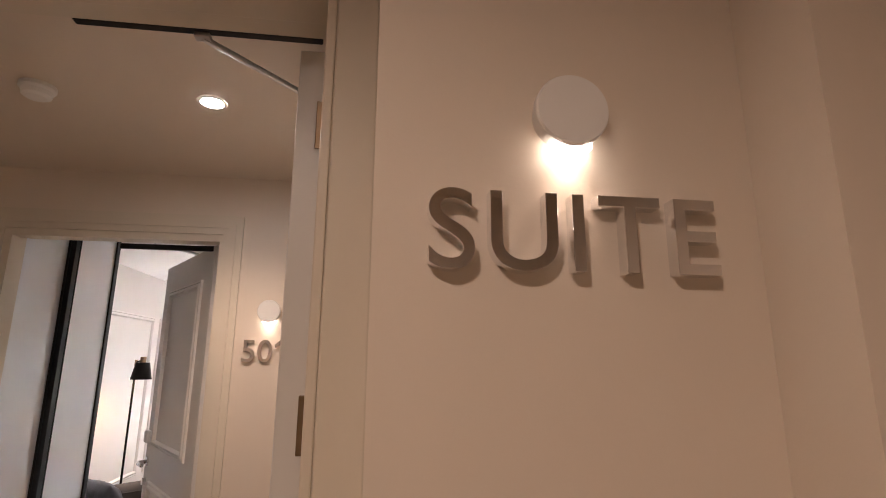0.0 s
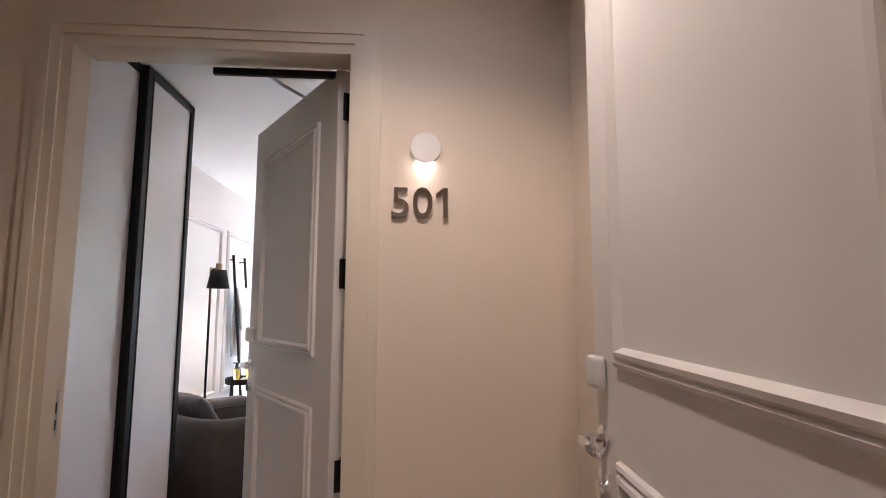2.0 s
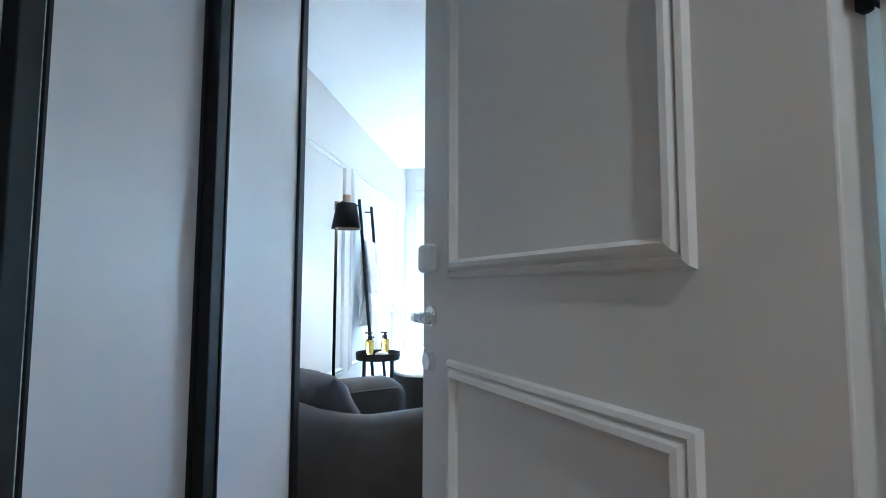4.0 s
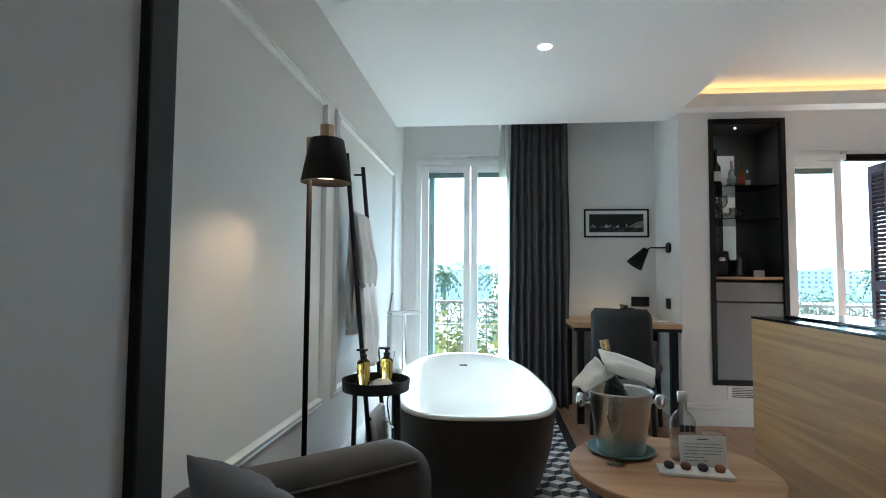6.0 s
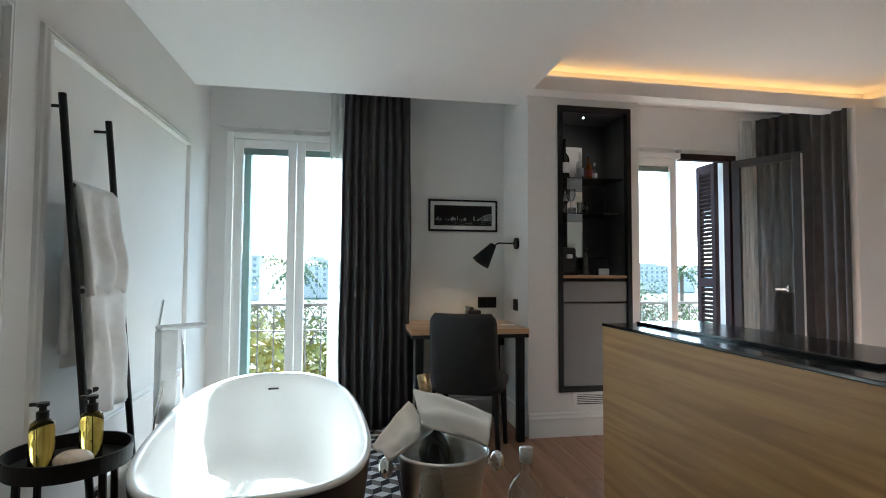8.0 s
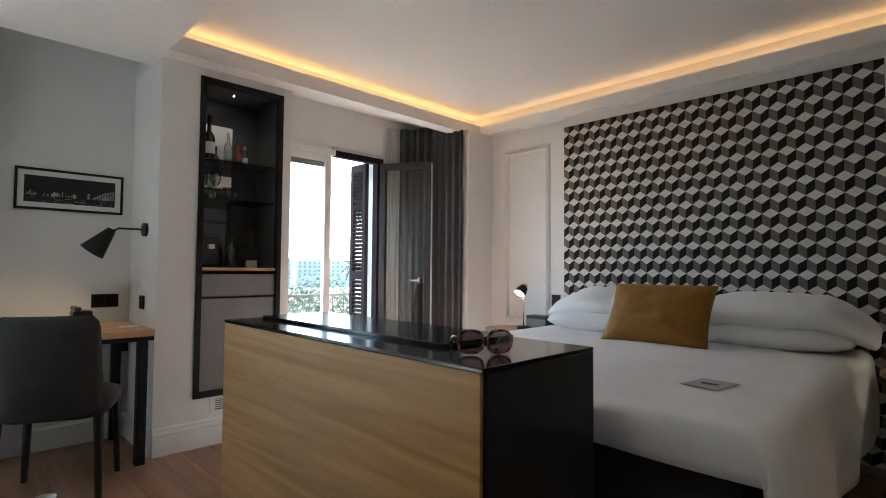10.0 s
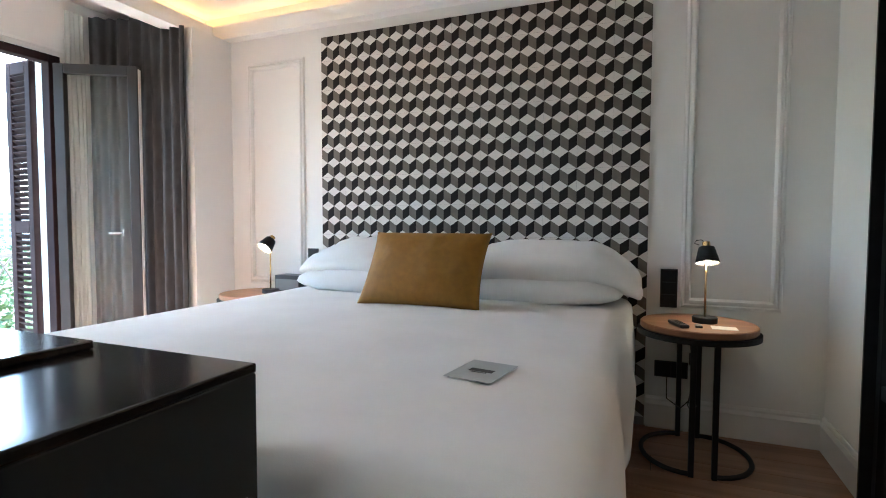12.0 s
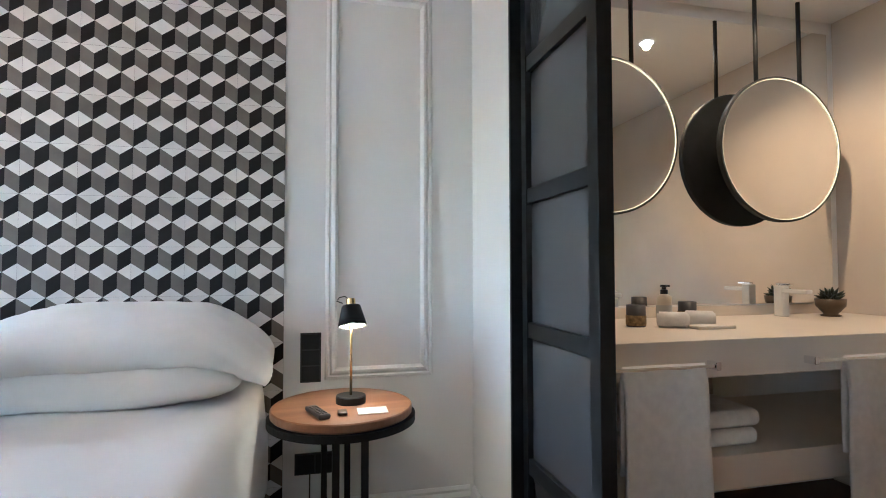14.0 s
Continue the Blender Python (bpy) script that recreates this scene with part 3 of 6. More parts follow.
# ---- windows ----
def french_window(name, x0, x1, top, leaf_right_open, label):
    """A two-leaf balcony window: frame, leaves with glass, roller box, knob."""
    d = thing(name, label, "window", "", "structure")
    y = Y_WIN - 0.02
    mid = (x0 + x1) / 2
    bm = B()
    box(bm, x0, x0 + 0.05, y, y + 0.09, 0, top, 0.004)
    box(bm, x1 - 0.05, x1, y, y + 0.09, 0, top, 0.004)
    box(bm, x0 + 0.05, x1 - 0.05, y, y + 0.09, top - 0.05, top, 0.004)
    box(bm, x0 + 0.05, x1 - 0.05, y, y + 0.09, 0, 0.04, 0.004)
    part("window_frame", bm, M_PVC, d)

    def leaf(u0, u1, edge, put=None):
        bm = B()
        w = 0.062
        v0, v1 = 0.045, top - 0.053
        box(bm, u0, u0 + w, 0, 0.05, v0, v1, 0.004)
        box(bm, u1 - w, u1, 0, 0.05, v0, v1, 0.004)
        box(bm, u0 + w, u1 - w, 0, 0.05, v1 - w, v1, 0.004)
        box(bm, u0 + w, u1 - w, 0, 0.05, v0, v0 + 0.11, 0.004)
        lf = part("leaf", bm, edge, d)
        bm = B()
        box(bm, u0 + w, u1 - w, 0.02, 0.026, v0 + 0.11, v1 - w)
        g = part("pane", bm, M_GLASS, lf, "clear glass pane")
        g.visible_shadow = False
        return lf
    a = leaf(x0 + 0.053, mid - 0.002, M_PVC)
    a.location = (0, y + 0.012, 0)
    bm = B()
    box(bm, x0 + 0.105, mid - 0.054, y + 0.035, y + 0.06, top - 0.16, top - 0.105)
    part("roller_blind", bm, M_BLIND, d, "grey green rolled blind")
    for gx in (x0 + 0.115, x1 - 0.165):
        if gx > mid and leaf_right_open:
            continue
        bm = B()
        box(bm, gx, gx + 0.05, y + 0.062, y + 0.16, 0.15, top - 0.115)
        part("blind_guide", bm, M_BLIND, d, "grey green blind guide")
    if not leaf_right_open:
        a = leaf(mid + 0.002, x1 - 0.053, M_PVC)
        a.location = (0, y + 0.012, 0)
        bm = B()
        box(bm, mid + 0.054, x1 - 0.105, y + 0.035, y + 0.06, top - 0.16, top - 0.105)
        part("roller_blind", bm, M_BLIND, d, "grey green rolled blind")
    else:
        a = leaf(0, x1 - mid - 0.055, mat("dark_leaf_frame", (0.03, 0.028, 0.03), 0.35))
        a.matrix_basis = pose(x1 - 0.055, y - 0.01, 0, 0, 0, -60.0)
        bm = B()
        box(bm, x1 - mid - 0.0545, x1 - mid - 0.049, 0.008, 0.018, 0.06, top - 0.07, 0.001)
        box(bm, x1 - mid - 0.0545, x1 - mid - 0.049, 0.03, 0.042, 0.06, top - 0.07, 0.001)
        part("seal", bm, M_PVC, a, "pale seal strips on the leaf edge")
        bm = B()
        box(bm, 0.40, 0.412, -0.012, 0.0, 0.98, 1.03, 0.003)
        rod(bm, (0.406, -0.012, 1.0), (0.406, -0.045, 1.0), 0.006)
        box(bm, 0.33, 0.412, -0.052, -0.04, 0.992, 1.008, 0.004)
        part("handle", bm, M_CHROME, a, "white lever handle")
    if leaf_right_open:
        bm = B()
        box(bm, x1 - 0.075, x1 - 0.003, y - 0.004, y + 0.07, 0.0, top - 0.003, 0.003)
        box(bm, mid + 0.03, x1 - 0.076, y - 0.004, y + 0.07, top - 0.055, top - 0.003, 0.003)
        part("rebate_frame", bm, M_SHUT, d, "dark brown inner frame")
    bm = B()
    box(bm, mid - 0.02, mid + 0.02, y - 0.03, y - 0.002, top - 0.005, top + 0.02, 0.004)
    rod(bm, (mid, y - 0.03, top + 0.012), (mid, y - 0.045, top + 0.012), 0.008)
    part("latch", bm, M_STEEL, d, "small steel latch")
    # cornice line above
    bm = B()
    box(bm, x0 - 0.05, x1 + 0.05, Y_WIN - 0.012, Y_WIN - 0.001, top + 0.035, top + 0.055, 0.003)
    part("cornice", bm, M_TRIM, d)
    return d


french_window("window_1", -2.49, -1.49, 2.155, False, "white two-leaf balcony window by the bath")
french_window("window_2", 0.60, 1.73, 2.155, True, "balcony window with one leaf swung open into the room")


def curtain(name, x0, x1, y, z1, folds, amp, material, label, taper=0.0, seed=1.0, category="curtain", track=None):
    """Hanging cloth in folds, a little gathered below; it may follow a bent track."""
    bm = B()

    def f(u, v):
        top = z1
        w = 1 + taper * math.sin(v * math.pi * 0.9) - 0.05 * v
        ph = u * folds * 2 * math.pi
        off = amp * (0.6 + 0.4 * (1 - v)) * math.sin(ph + 0.9 * noise.noise((u * 5, v * 1.6, seed))) + 0.012 * noise.noise((u * 9, v * 3, seed + 4))
        if track:
            k = min(len(track) - 2, int(u * (len(track) - 1)))
            q = u * (len(track) - 1) - k
            a, b = Vector(track[k]), Vector(track[k + 1])
            d = (b - a).normalized()
            p = a.lerp(b, q) + Vector((-d.y, d.x)) * off
            if p.y < 8.243:
                top = H_SOF - 0.004
            return (min(p.x, 2.066), p.y, 0.015 + (top - 0.015) * v)
        z = 0.015 + (top - 0.015) * v
        xx = (x0 + x1) / 2 + (u - 0.5) * (x1 - x0) * w + 0.02 * noise.noise((u * 4, v * 2.3, seed + 9))
        return (xx, y + off, z)
    grid(bm, f, folds * 14, 26)
    ob = solo(name, bm, material, label, category, smooth=True)
    s = ob.modifiers.new("thick", "SOLIDIFY")
    s.thickness = 0.003
    return ob


def cloth_sheer():
    m = bpy.data.materials.new("sheer_cloth")
    m.use_nodes = True
    nt = m.node_tree
    nt.nodes.remove(nt.nodes["Principled BSDF"])
    t = nt.nodes.new("ShaderNodeBsdfTransparent")
    k = nt.nodes.new("ShaderNodeBsdfTranslucent")
    k.inputs[0].default_value = (0.86, 0.87, 0.84, 1)
    df = nt.nodes.new("ShaderNodeBsdfDiffuse")
    df.inputs[0].default_value = (0.86, 0.87, 0.84, 1)
    w = nt.nodes.new("ShaderNodeTexNoise")
    w.inputs["Scale"].default_value = 300
    a = nt.nodes.new("ShaderNodeMixShader")
    a.inputs[0].default_value = 0.5
    nt.links.new(k.outputs[0], a.inputs[1])
    nt.links.new(df.outputs[0], a.inputs[2])
    b = nt.nodes.new("ShaderNodeMixShader")
    mr = nt.nodes.new("ShaderNodeMapRange")
    mr.inputs[3].default_value, mr.inputs[4].default_value = 0.4, 0.85
    nt.links.new(w.outputs["Fac"], mr.inputs[0])
    nt.links.new(mr.outputs[0], b.inputs[0])
    nt.links.new(t.outputs[0], b.inputs[1])
    nt.links.new(a.outputs[0], b.inputs[2])
    nt.links.new(b.outputs[0], nt.nodes["Material Output"].inputs[0])
    return m


M_SHEER = cloth_sheer()
curtain("curtain", -1.64, -1.16, 8.56, 2.46, 8, 0.035, M_CURT, "charcoal curtain hanging in heavy folds", 0.06, 1.0)
curtain("sheer_curtain", -1.74, -1.55, 8.68, 2.46, 4, 0.02, M_SHEER, "white sheer curtain gathered beside the window", 0.02, 5.0)
curtain("curtain", 1.70, 2.032, 8.10, 2.46, 9, 0.026, M_CURT, "charcoal curtain hanging beside the open window", 0.0, 9.0, track=((1.88, 8.74), (1.985, 8.62), (2.036, 8.44), (2.036, 8.22), (2.034, 8.04)))
curtain("sheer_curtain", 1.75, 1.87, 8.775, 2.46, 4, 0.018, M_SHEER, "white sheer curtain behind the open window leaf", 0.02, 12.0)


# ---- wardrobe in the entry ----
wd = thing("wardrobe", "white lacquered sliding wardrobe with black metal frames", "wardrobe")
bm = B()
box(bm, -2.655, -2.16, 3.645, 4.685, 0.0, 2.355)
part("carcass", bm, M_PANEL, wd)


def slide_door(y0, y1, x, w=0.042):
    bm = B()
    d = 0.028
    box(bm, x, x + d, y0, y0 + w, 0.01, 2.35, 0.003)
    box(bm, x, x + d, y1 - w, y1, 0.01, 2.35, 0.003)
    box(bm, x, x + d, y0 + w, y1 - w, 2.35 - w, 2.35, 0.003)
    box(bm, x, x + d, y0 + w, y1 - w, 0.01, 0.01 + w, 0.003)
    fr = part("door", bm, M_BLACK, wd, "black metal frame of the sliding door")
    bm = B()
    box(bm, x + 0.006, x + 0.018, y0 + w, y1 - w, 0.01 + w, 2.35 - w)
    part("panel", bm, M_PANEL, fr, "pale lacquered panel")
    bm = B()
    box(bm, x + d - 0.004, x + d + 0.002, y0 + w + 0.004, y0 + w + 0.010, 0.02, 2.33)
    part("bead", bm, M_BLACK, fr)


slide_door(3.70, 4.19, -2.158)
slide_door(4.15, 4.66, -2.128)


# ---- armchair ----
def armchair(at, turn):
    """A tub armchair that looks to local +x: seat, curved back and arms in one shell, feet."""
    d = thing("armchair", "taupe velvet tub armchair with rounded arms", "armchair", "", "", at, turn)
    bm = B()
    n = 40
    rings = []
    for i in range(n + 1):
        s = i / n
        # path of the shell's middle line: one arm, the back, the other arm
        L = 0.52
        R = 0.30
        tot = 2 * L + math.pi * R
        q = s * tot
        if q < L:
            c = Vector((0.34 - q, -0.36, 0))
        elif q < L + math.pi * R:
            b = (q - L) / R
            c = Vector((0.34 - L - R * math.sin(b) * 0.62, -0.36 * math.cos(b), 0))
        else:
            c = Vector((0.34 - L + (q - L - math.pi * R), 0.36, 0))
        rings.append(c)
    prof = []
    for k in range(12):
        a = math.pi * k / 11
        prof.append((0.065 * math.cos(a), 0.065 * math.sin(a)))
    allr = []
    for i, c in enumerate(rings):
        t = (rings[min(i + 1, n)] - rings[max(i - 1, 0)]).normalized()
        nr = Vector((t.y, -t.x, 0))
        s = i / n
        top = 0.60 + 0.015 * math.exp(-((s - 0.5) / 0.2) ** 2)
        drop = 0.05 * max(0.0, (abs(s - 0.5) - 0.44) / 0.06) ** 2
        ring = [c + nr * 0.062 + Vector((0, 0, 0.14))]
        ring += [c + nr * u + Vector((0, 0, top - 0.065 + h - drop)) for u, h in prof]
        ring += [c - nr * 0.062 + Vector((0, 0, 0.14))]
        allr.append([bm.verts.new(p) for p in ring])
    for a, b in zip(allr, allr[1:]):
        for k in range(len(a) - 1):
            bm.faces.new((a[k], a[k + 1], b[k + 1], b[k]))
        bm.faces.new((a[-1], a[0], b[0], b[-1]))
    bm.faces.new(allr[0])
    bm.faces.new(allr[-1][::-1])
    part("shell", bm, M_ARMCH, d, "", True)
    bm = B()
    sweep(bm, [r + Vector(((rings[min(i + 1, n)] - rings[max(i - 1, 0)]).normalized().y * 0.064, -(rings[min(i + 1, n)] - rings[max(i - 1, 0)]).normalized().x * 0.064, 0.545 + 0.015 * math.exp(-((i / n - 0.5) / 0.2) ** 2))) for i, r in enumerate(rings)][1:-1], 0.005, 6)
    part("piping", bm, M_ARMCH, d, "", True)
    bm = B()
    blob(bm, (0.06, 0, 0.36), (0.31, 0.295, 0.09), 6, 32, 12)
    part("seat", bm, M_ARMCH, d, "", True)
    bm = B()
    box(bm, -0.30, 0.33, -0.30, 0.30, 0.14, 0.29, 0.02)
    part("base", bm, M_ARMCH, d)
    for x in (-0.25, 0.3):
        for y in (-0.3, 0.3):
            bm = B()
            rod(bm, (x, y, 0), (x, y, 0.145), 0.012, 0.02)
            part("foot", bm, M_BLACK, d)
    return d


ac = armchair((-2.01, 5.23, 0), 43)
ac.scale = (1, 1, 1.05)


def cushion(name, at, size, turn, lean, material, label):
    """A square cushion standing up, with pinched corners; it faces local +x."""
    bm = B()

    def side(sg):
        def f(u, v):
            a, b = 2 * u - 1, 2 * v - 1
            e = (1 - abs(a) ** 3.2) * (1 - abs(b) ** 3.2)
            sx = 1 - 0.06 * (1 - b * b) * abs(a) ** 2
            sy = 1 - 0.07 * (1 - a * a) * abs(b) ** 2
            w = 0.012 * noise.noise((a * 3.1, b * 3.1, 2.0 + sg)) + 0.013 * noise.noise((a * 8, b * 3, 6.0 + sg)) * (0.25 + abs(b))
            return (sg * (size[2] * e ** 0.55 + w * e), a * size[0] / 2 * sx, b * size[1] / 2 * sy)
        return f
    grid(bm, side(1), 36, 26)
    grid(bm, side(-1), 36, 26)
    bmesh.ops.remove_doubles(bm, verts=bm.verts, dist=1e-4)
    ob = solo(name, bm, material, label, "cushion", smooth=True)
    ob.matrix_world = Matrix.Translation(at) @ Matrix.Rotation(radians(turn), 4, "Z") @ Matrix.Rotation(radians(lean), 4, "Y")
    return ob


cushion("cushion", (-2.17, 5.10, 0.585), (0.42, 0.36, 0.07), 50, -30, mat("grey_cushion", (0.11, 0.105, 0.115), 0.85, var=0.1, bump=0.4, bscale=300), "grey quilted cushion lying in the armchair")


# ---- floor lamp ----
def shade_lathe(bm, r0, r1, h, t=0.003, seg=40):
    lathe(bm, [(0, h), (r1, h), (r1 + 0.002, h - 0.004), (r0, 0.0), (r0 - t, 0.0), (r1 - t, h - t - 0.004), (0, h - t - 0.002)], seg=seg)


def floor_lamp(x, y, sx, sy, z):
    d = thing("floor_lamp", "black floor lamp with conical shade and wooden knob, lit", "floor lamp")
    bm = B()
    lathe(bm, [(0, 0), (0.11, 0), (0.11, 0.012), (0.105, 0.016), (0, 0.016)], (x, y, 0), 40)
    part("base", bm, M_BLACK, d)
    bm = B()
    rod(bm, (x, y, 0.016), (x, y, z + 0.145), 0.0085)
    part("pole", bm, mat("black_lacquer", (0.006, 0.006, 0.006), 0.85, spec=0.05), d, "", True)
    bm = B()
    rod(bm, (x, y, z + 0.11), (x, y, z + 0.158), 0.0125)
    part("joint", bm, M_KNOB, d, "pale wooden joint", True)
    bm = B()
    rod(bm, (x, y, z + 0.14), (sx, sy, z + 0.16), 0.005)
    part("arm", bm, M_BLACK, d)
    bm = B()
    shade_lathe(bm, 0.08, 0.052, 0.138)
    bmesh.ops.transform(bm, matrix=Matrix.Translation((sx, sy, z)), verts=bm.verts)
    part("shade", bm, M_BLACK, d, "matt black conical shade", True)
    bm = B()
    rod(bm, (sx, sy, z + 0.1375), (sx, sy, z + 0.184), 0.0225)
    part("knob", bm, M_KNOB, d, "pale wooden knob")
    bm = B()
    lathe(bm, [(0.0765, 0.003), (0.049, 0.128), (0, 0.128)], (sx, sy, z), 40)
    part("shade_lining", bm, M_SHADEIN, d, "white inside of the shade", True)
    bm = B()
    blob(bm, (sx, sy, z + 0.092), (0.022, 0.022, 0.026), 2.0, 16, 8)
    part("bulb", bm, M_BULB, d, "lit bulb", True)
    lamp("floor_lamp_glow", "POINT", Matrix.Translation((sx, sy, z + 0.045)), 0.22, (1.0, 0.56, 0.28), 0.015)
    return d


floor_lamp(-2.385, 5.80, -2.315, 5.758, 1.387)


# ---- towel ladder ----
ld = thing("towel_ladder", "black metal towel ladder leaning on the wall", "towel ladder")
LX0, LX1 = -2.39, -2.556
for y in (6.80, 7.14):
    bm = B()
    rod(bm, (LX0, y, 0.0), (LX1, y, 1.735), 0.0125)
    part("rail", bm, M_BLACK, ld, "", True)
    bm = B()
    rod(bm, (LX1 + 0.004, y, 1.69), (X_L, y, 1.69), 0.006)
    part("wall_hook", bm, M_BLACK, ld)


def lx(z):
    return LX0 + (LX1 - LX0) * z / 1.735


for z in (0.35, 0.70, 1.05, 1.42):
    bm = B()
    rod(bm, (lx(z), 6.80, z), (lx(z), 7.14, z), 0.009)
    part("rung", bm, M_BLACK, ld, "", True)


def hung_towel(y0, y1, z, front, back, seed, label):
    """A towel laid over a rung, hanging down on both sides."""
    bm = B()
    n = 30

    def f(u, v):
        s = u * (front + back) - back
        w = (v - 0.5) * (y1 - y0)
        if s < -0.02:
            x, zz = -0.018 - 0.03 * min(1, -s * 3), z + 0.012 + s + 0.02
        elif s > 0.02:
            x, zz = 0.018 + 0.035 * min(1, s * 3), z + 0.012 - s + 0.02
        else:
            x, zz = 0.7 * s, z + 0.018
        k = min(1.0, abs(s) * 4)
        x += k * (0.014 * math.sin(v * 13 + seed) + 0.03 * noise.noise((v * 3, s * 5, seed)))
        sh = 1 - 0.10 * k * (0.5 + 0.5 * noise.noise((s * 4, seed, 3)))
        return (lx(z) + x + (LX0 - LX1) * 0.05 * (z - zz), (y0 + y1) / 2 + w * sh, zz)
    grid(bm, f, n, 20)
    ob = solo("towel", bm, M_TOWEL, label, "towel", smooth=True, group="towels on the ladder")
    s = ob.modifiers.new("thick", "SOLIDIFY")
    s.thickness = 0.024
    return ob


hung_towel(6.83, 7.12, 1.42, 0.42, 0.62, 1.0, "white bath towel hanging from the ladder's top rung")
hung_towel(6.84, 7.13, 1.05, 0.47, 0.3, 4.0, "white towel folded over a ladder rung")
hung_towel(6.85, 7.12, 0.35, 0.2, 0.2, 7.0, "white small towel on the lowest ladder rung")


# ---- tray table with soap bottles ----
TX, TY, TZ, TR = -2.285, 6.375, 0.655, 0.142
tt = thing("tray_table", "black metal tray table with thin legs beside the bath", "side table", "", "", (TX, TY, 0))
bm = B()
lathe(bm, [(0, TZ - 0.045), (TR, TZ - 0.045), (TR + 0.003, TZ), (TR - 0.004, TZ), (TR - 0.006, TZ - 0.036), (0, TZ - 0.036)], seg=56)
part("tray", bm, M_BLACK, tt)
for k in range(4):
    a = math.pi / 4 + k * math.pi / 2 + 0.25
    bm = B()
    rod(bm, (0.125 * math.cos(a), 0.125 * math.sin(a), TZ - 0.045), (0.135 * math.cos(a), 0.135 * math.sin(a), 0), 0.0095, seg=8)
    part("leg", bm, M_BLACK, tt)


def pump_bottle(x, y, z, liquid, label, r=0.024, h=0.10, cap=M_BLACKP, category="soap bottle", name="soap_bottle", band=None):
    d = thing(name, label, category, "", "", (x, y, z))
    bm = B()
    lathe(bm, [(0, 0), (r, 0), (r, h * 0.8), (r * 0.9, h * 0.92), (r * 0.45, h), (0, h)], seg=24)
    part("body", bm, liquid, d, "", True)
    if band:
        bm = B()
        lathe(bm, [(r + 0.0006, h * 0.2), (r + 0.0006, h * 0.62)], seg=24)
        part("label", bm, band, d, "", True)
    bm = B()
    lathe(bm, [(r * 0.5, h), (r * 0.5, h + 0.018), (r * 0.3, h + 0.02), (r * 0.3, h + 0.03), (r * 0.5, h + 0.031), (r * 0.5, h + 0.04), (0, h + 0.04)], seg=16)
    box(bm, -r * 1.1, 0, -0.005, 0.005, h + 0.031, h + 0.040, 0.002)
    part("pump", bm, cap, d, "black pump")
    return d


pump_bottle(TX - 0.045, TY - 0.045, TZ - 0.035, M_AMBER, "soap bottle with golden liquid and black pump", 0.028, 0.125)
pump_bottle(TX + 0.04, TY + 0.02, TZ - 0.035, M_AMBER, "bath gel bottle with amber liquid and black pump", 0.028, 0.125)
bm = B()
blob(bm, (TX + 0.035, TY - 0.065, TZ - 0.012), (0.045, 0.035, 0.025), 2.2, 20, 10, wob=0.2)
solo("bath_salt_bag", bm, mat("salt", (0.7, 0.66, 0.62), 0.25, var=0.15, scale=40, bump=0.3), "small clear bag of white bath salt", "bag", smooth=True)


# ---- bath ----
def bathtub(cx, cy, turn):
    d = thing("bathtub", "freestanding oval bathtub, black outside and white inside", "bathtub", "", "", (cx, cy, 0), turn)
    L, W = 0.87, 0.41
    seg = 72

    def rimz(a):
        return 0.50 + 0.03 * (math.sin(a) ** 2) ** 1.5

    def shell(rows, m, name, label):
        bm = B()
        rings = []
        for sx, sy, z, tilt in rows:
            ring = []
            for i in range(seg):
                a = 2 * math.pi * i / seg
                c, s = math.cos(a), math.sin(a)
                ee = 2 / 2.75
                px = W * sx * math.copysign(abs(c) ** ee, c)
                py = L * sy * math.copysign(abs(s) ** ee, s)
                ring.append(bm.verts.new((px, py, z + tilt * (rimz(a) - 0.50))))
            rings.append(ring)
        for a, b in zip(rings, rings[1:]):
            for i in range(seg):
                j = (i + 1) % seg
                bm.faces.new((a[i], a[j], b[j], b[i]))
        bm.faces.new(rings[-1])
        return part(name, bm, m, d, label, True)
    shell([(1.0, 1.0, 0.487, 1), (0.995, 0.995, 0.46, 1), (0.95, 0.95, 0.30, 0.6), (0.86, 0.87, 0.15, 0.2), (0.72, 0.76, 0.04, 0), (0.66, 0.70, 0.0, 0)], M_TUBOUT, "outer_shell", "matt black outer shell")
    shell([(1.0, 1.0, 0.488, 1), (1.004, 1.002, 0.496, 1), (0.995, 0.997, 0.503, 1), (0.955, 0.975, 0.503, 1), (0.94, 0.965, 0.495, 1), (0.91, 0.945, 0.44, 0.9), (0.85, 0.88, 0.28, 0.5), (0.74, 0.77, 0.15, 0.1), (0.55, 0.60, 0.10, 0), (0.2, 0.2, 0.095, 0)], M_TUB, "inner_shell", "glossy white inner shell")
    bm = B()
    box(bm, -0.028, 0.028, L * 0.918, L * 0.93, 0.447, 0.456, 0.002)
    part("overflow", bm, M_BLACKP, d, "dark overflow slot")
    return d


bathtub(-1.915, 7.14, 6.0)

fc = thing("bath_tap", "white and chrome freestanding bath tap with hand shower", "bath tap", "", "", (-2.415, 7.455, 0), 42)
bm = B()
box(bm, -0.042, 0.042, -0.03, 0.03, 0.42, 0.846, 0.01, 3)
box(bm, -0.04, 0.185, -0.032, 0.032, 0.845, 0.868, 0.008, 3)
part("column", bm, mat("white_enamel", (0.78, 0.79, 0.79), 0.15), fc, "white column with flat spout")
bm = B()
rod(bm, (-0.03, 0.02, 0.86), (-0.012, 0.02, 0.985), 0.006)
part("lever", bm, M_CHROME, fc)
bm = B()
rod(bm, (0.085, 0.0, 0.22), (0.075, 0.0, 0.85), 0.009)
part("hand_shower", bm, M_CHROME, fc, "slim chrome hand shower", True)
bm = B()
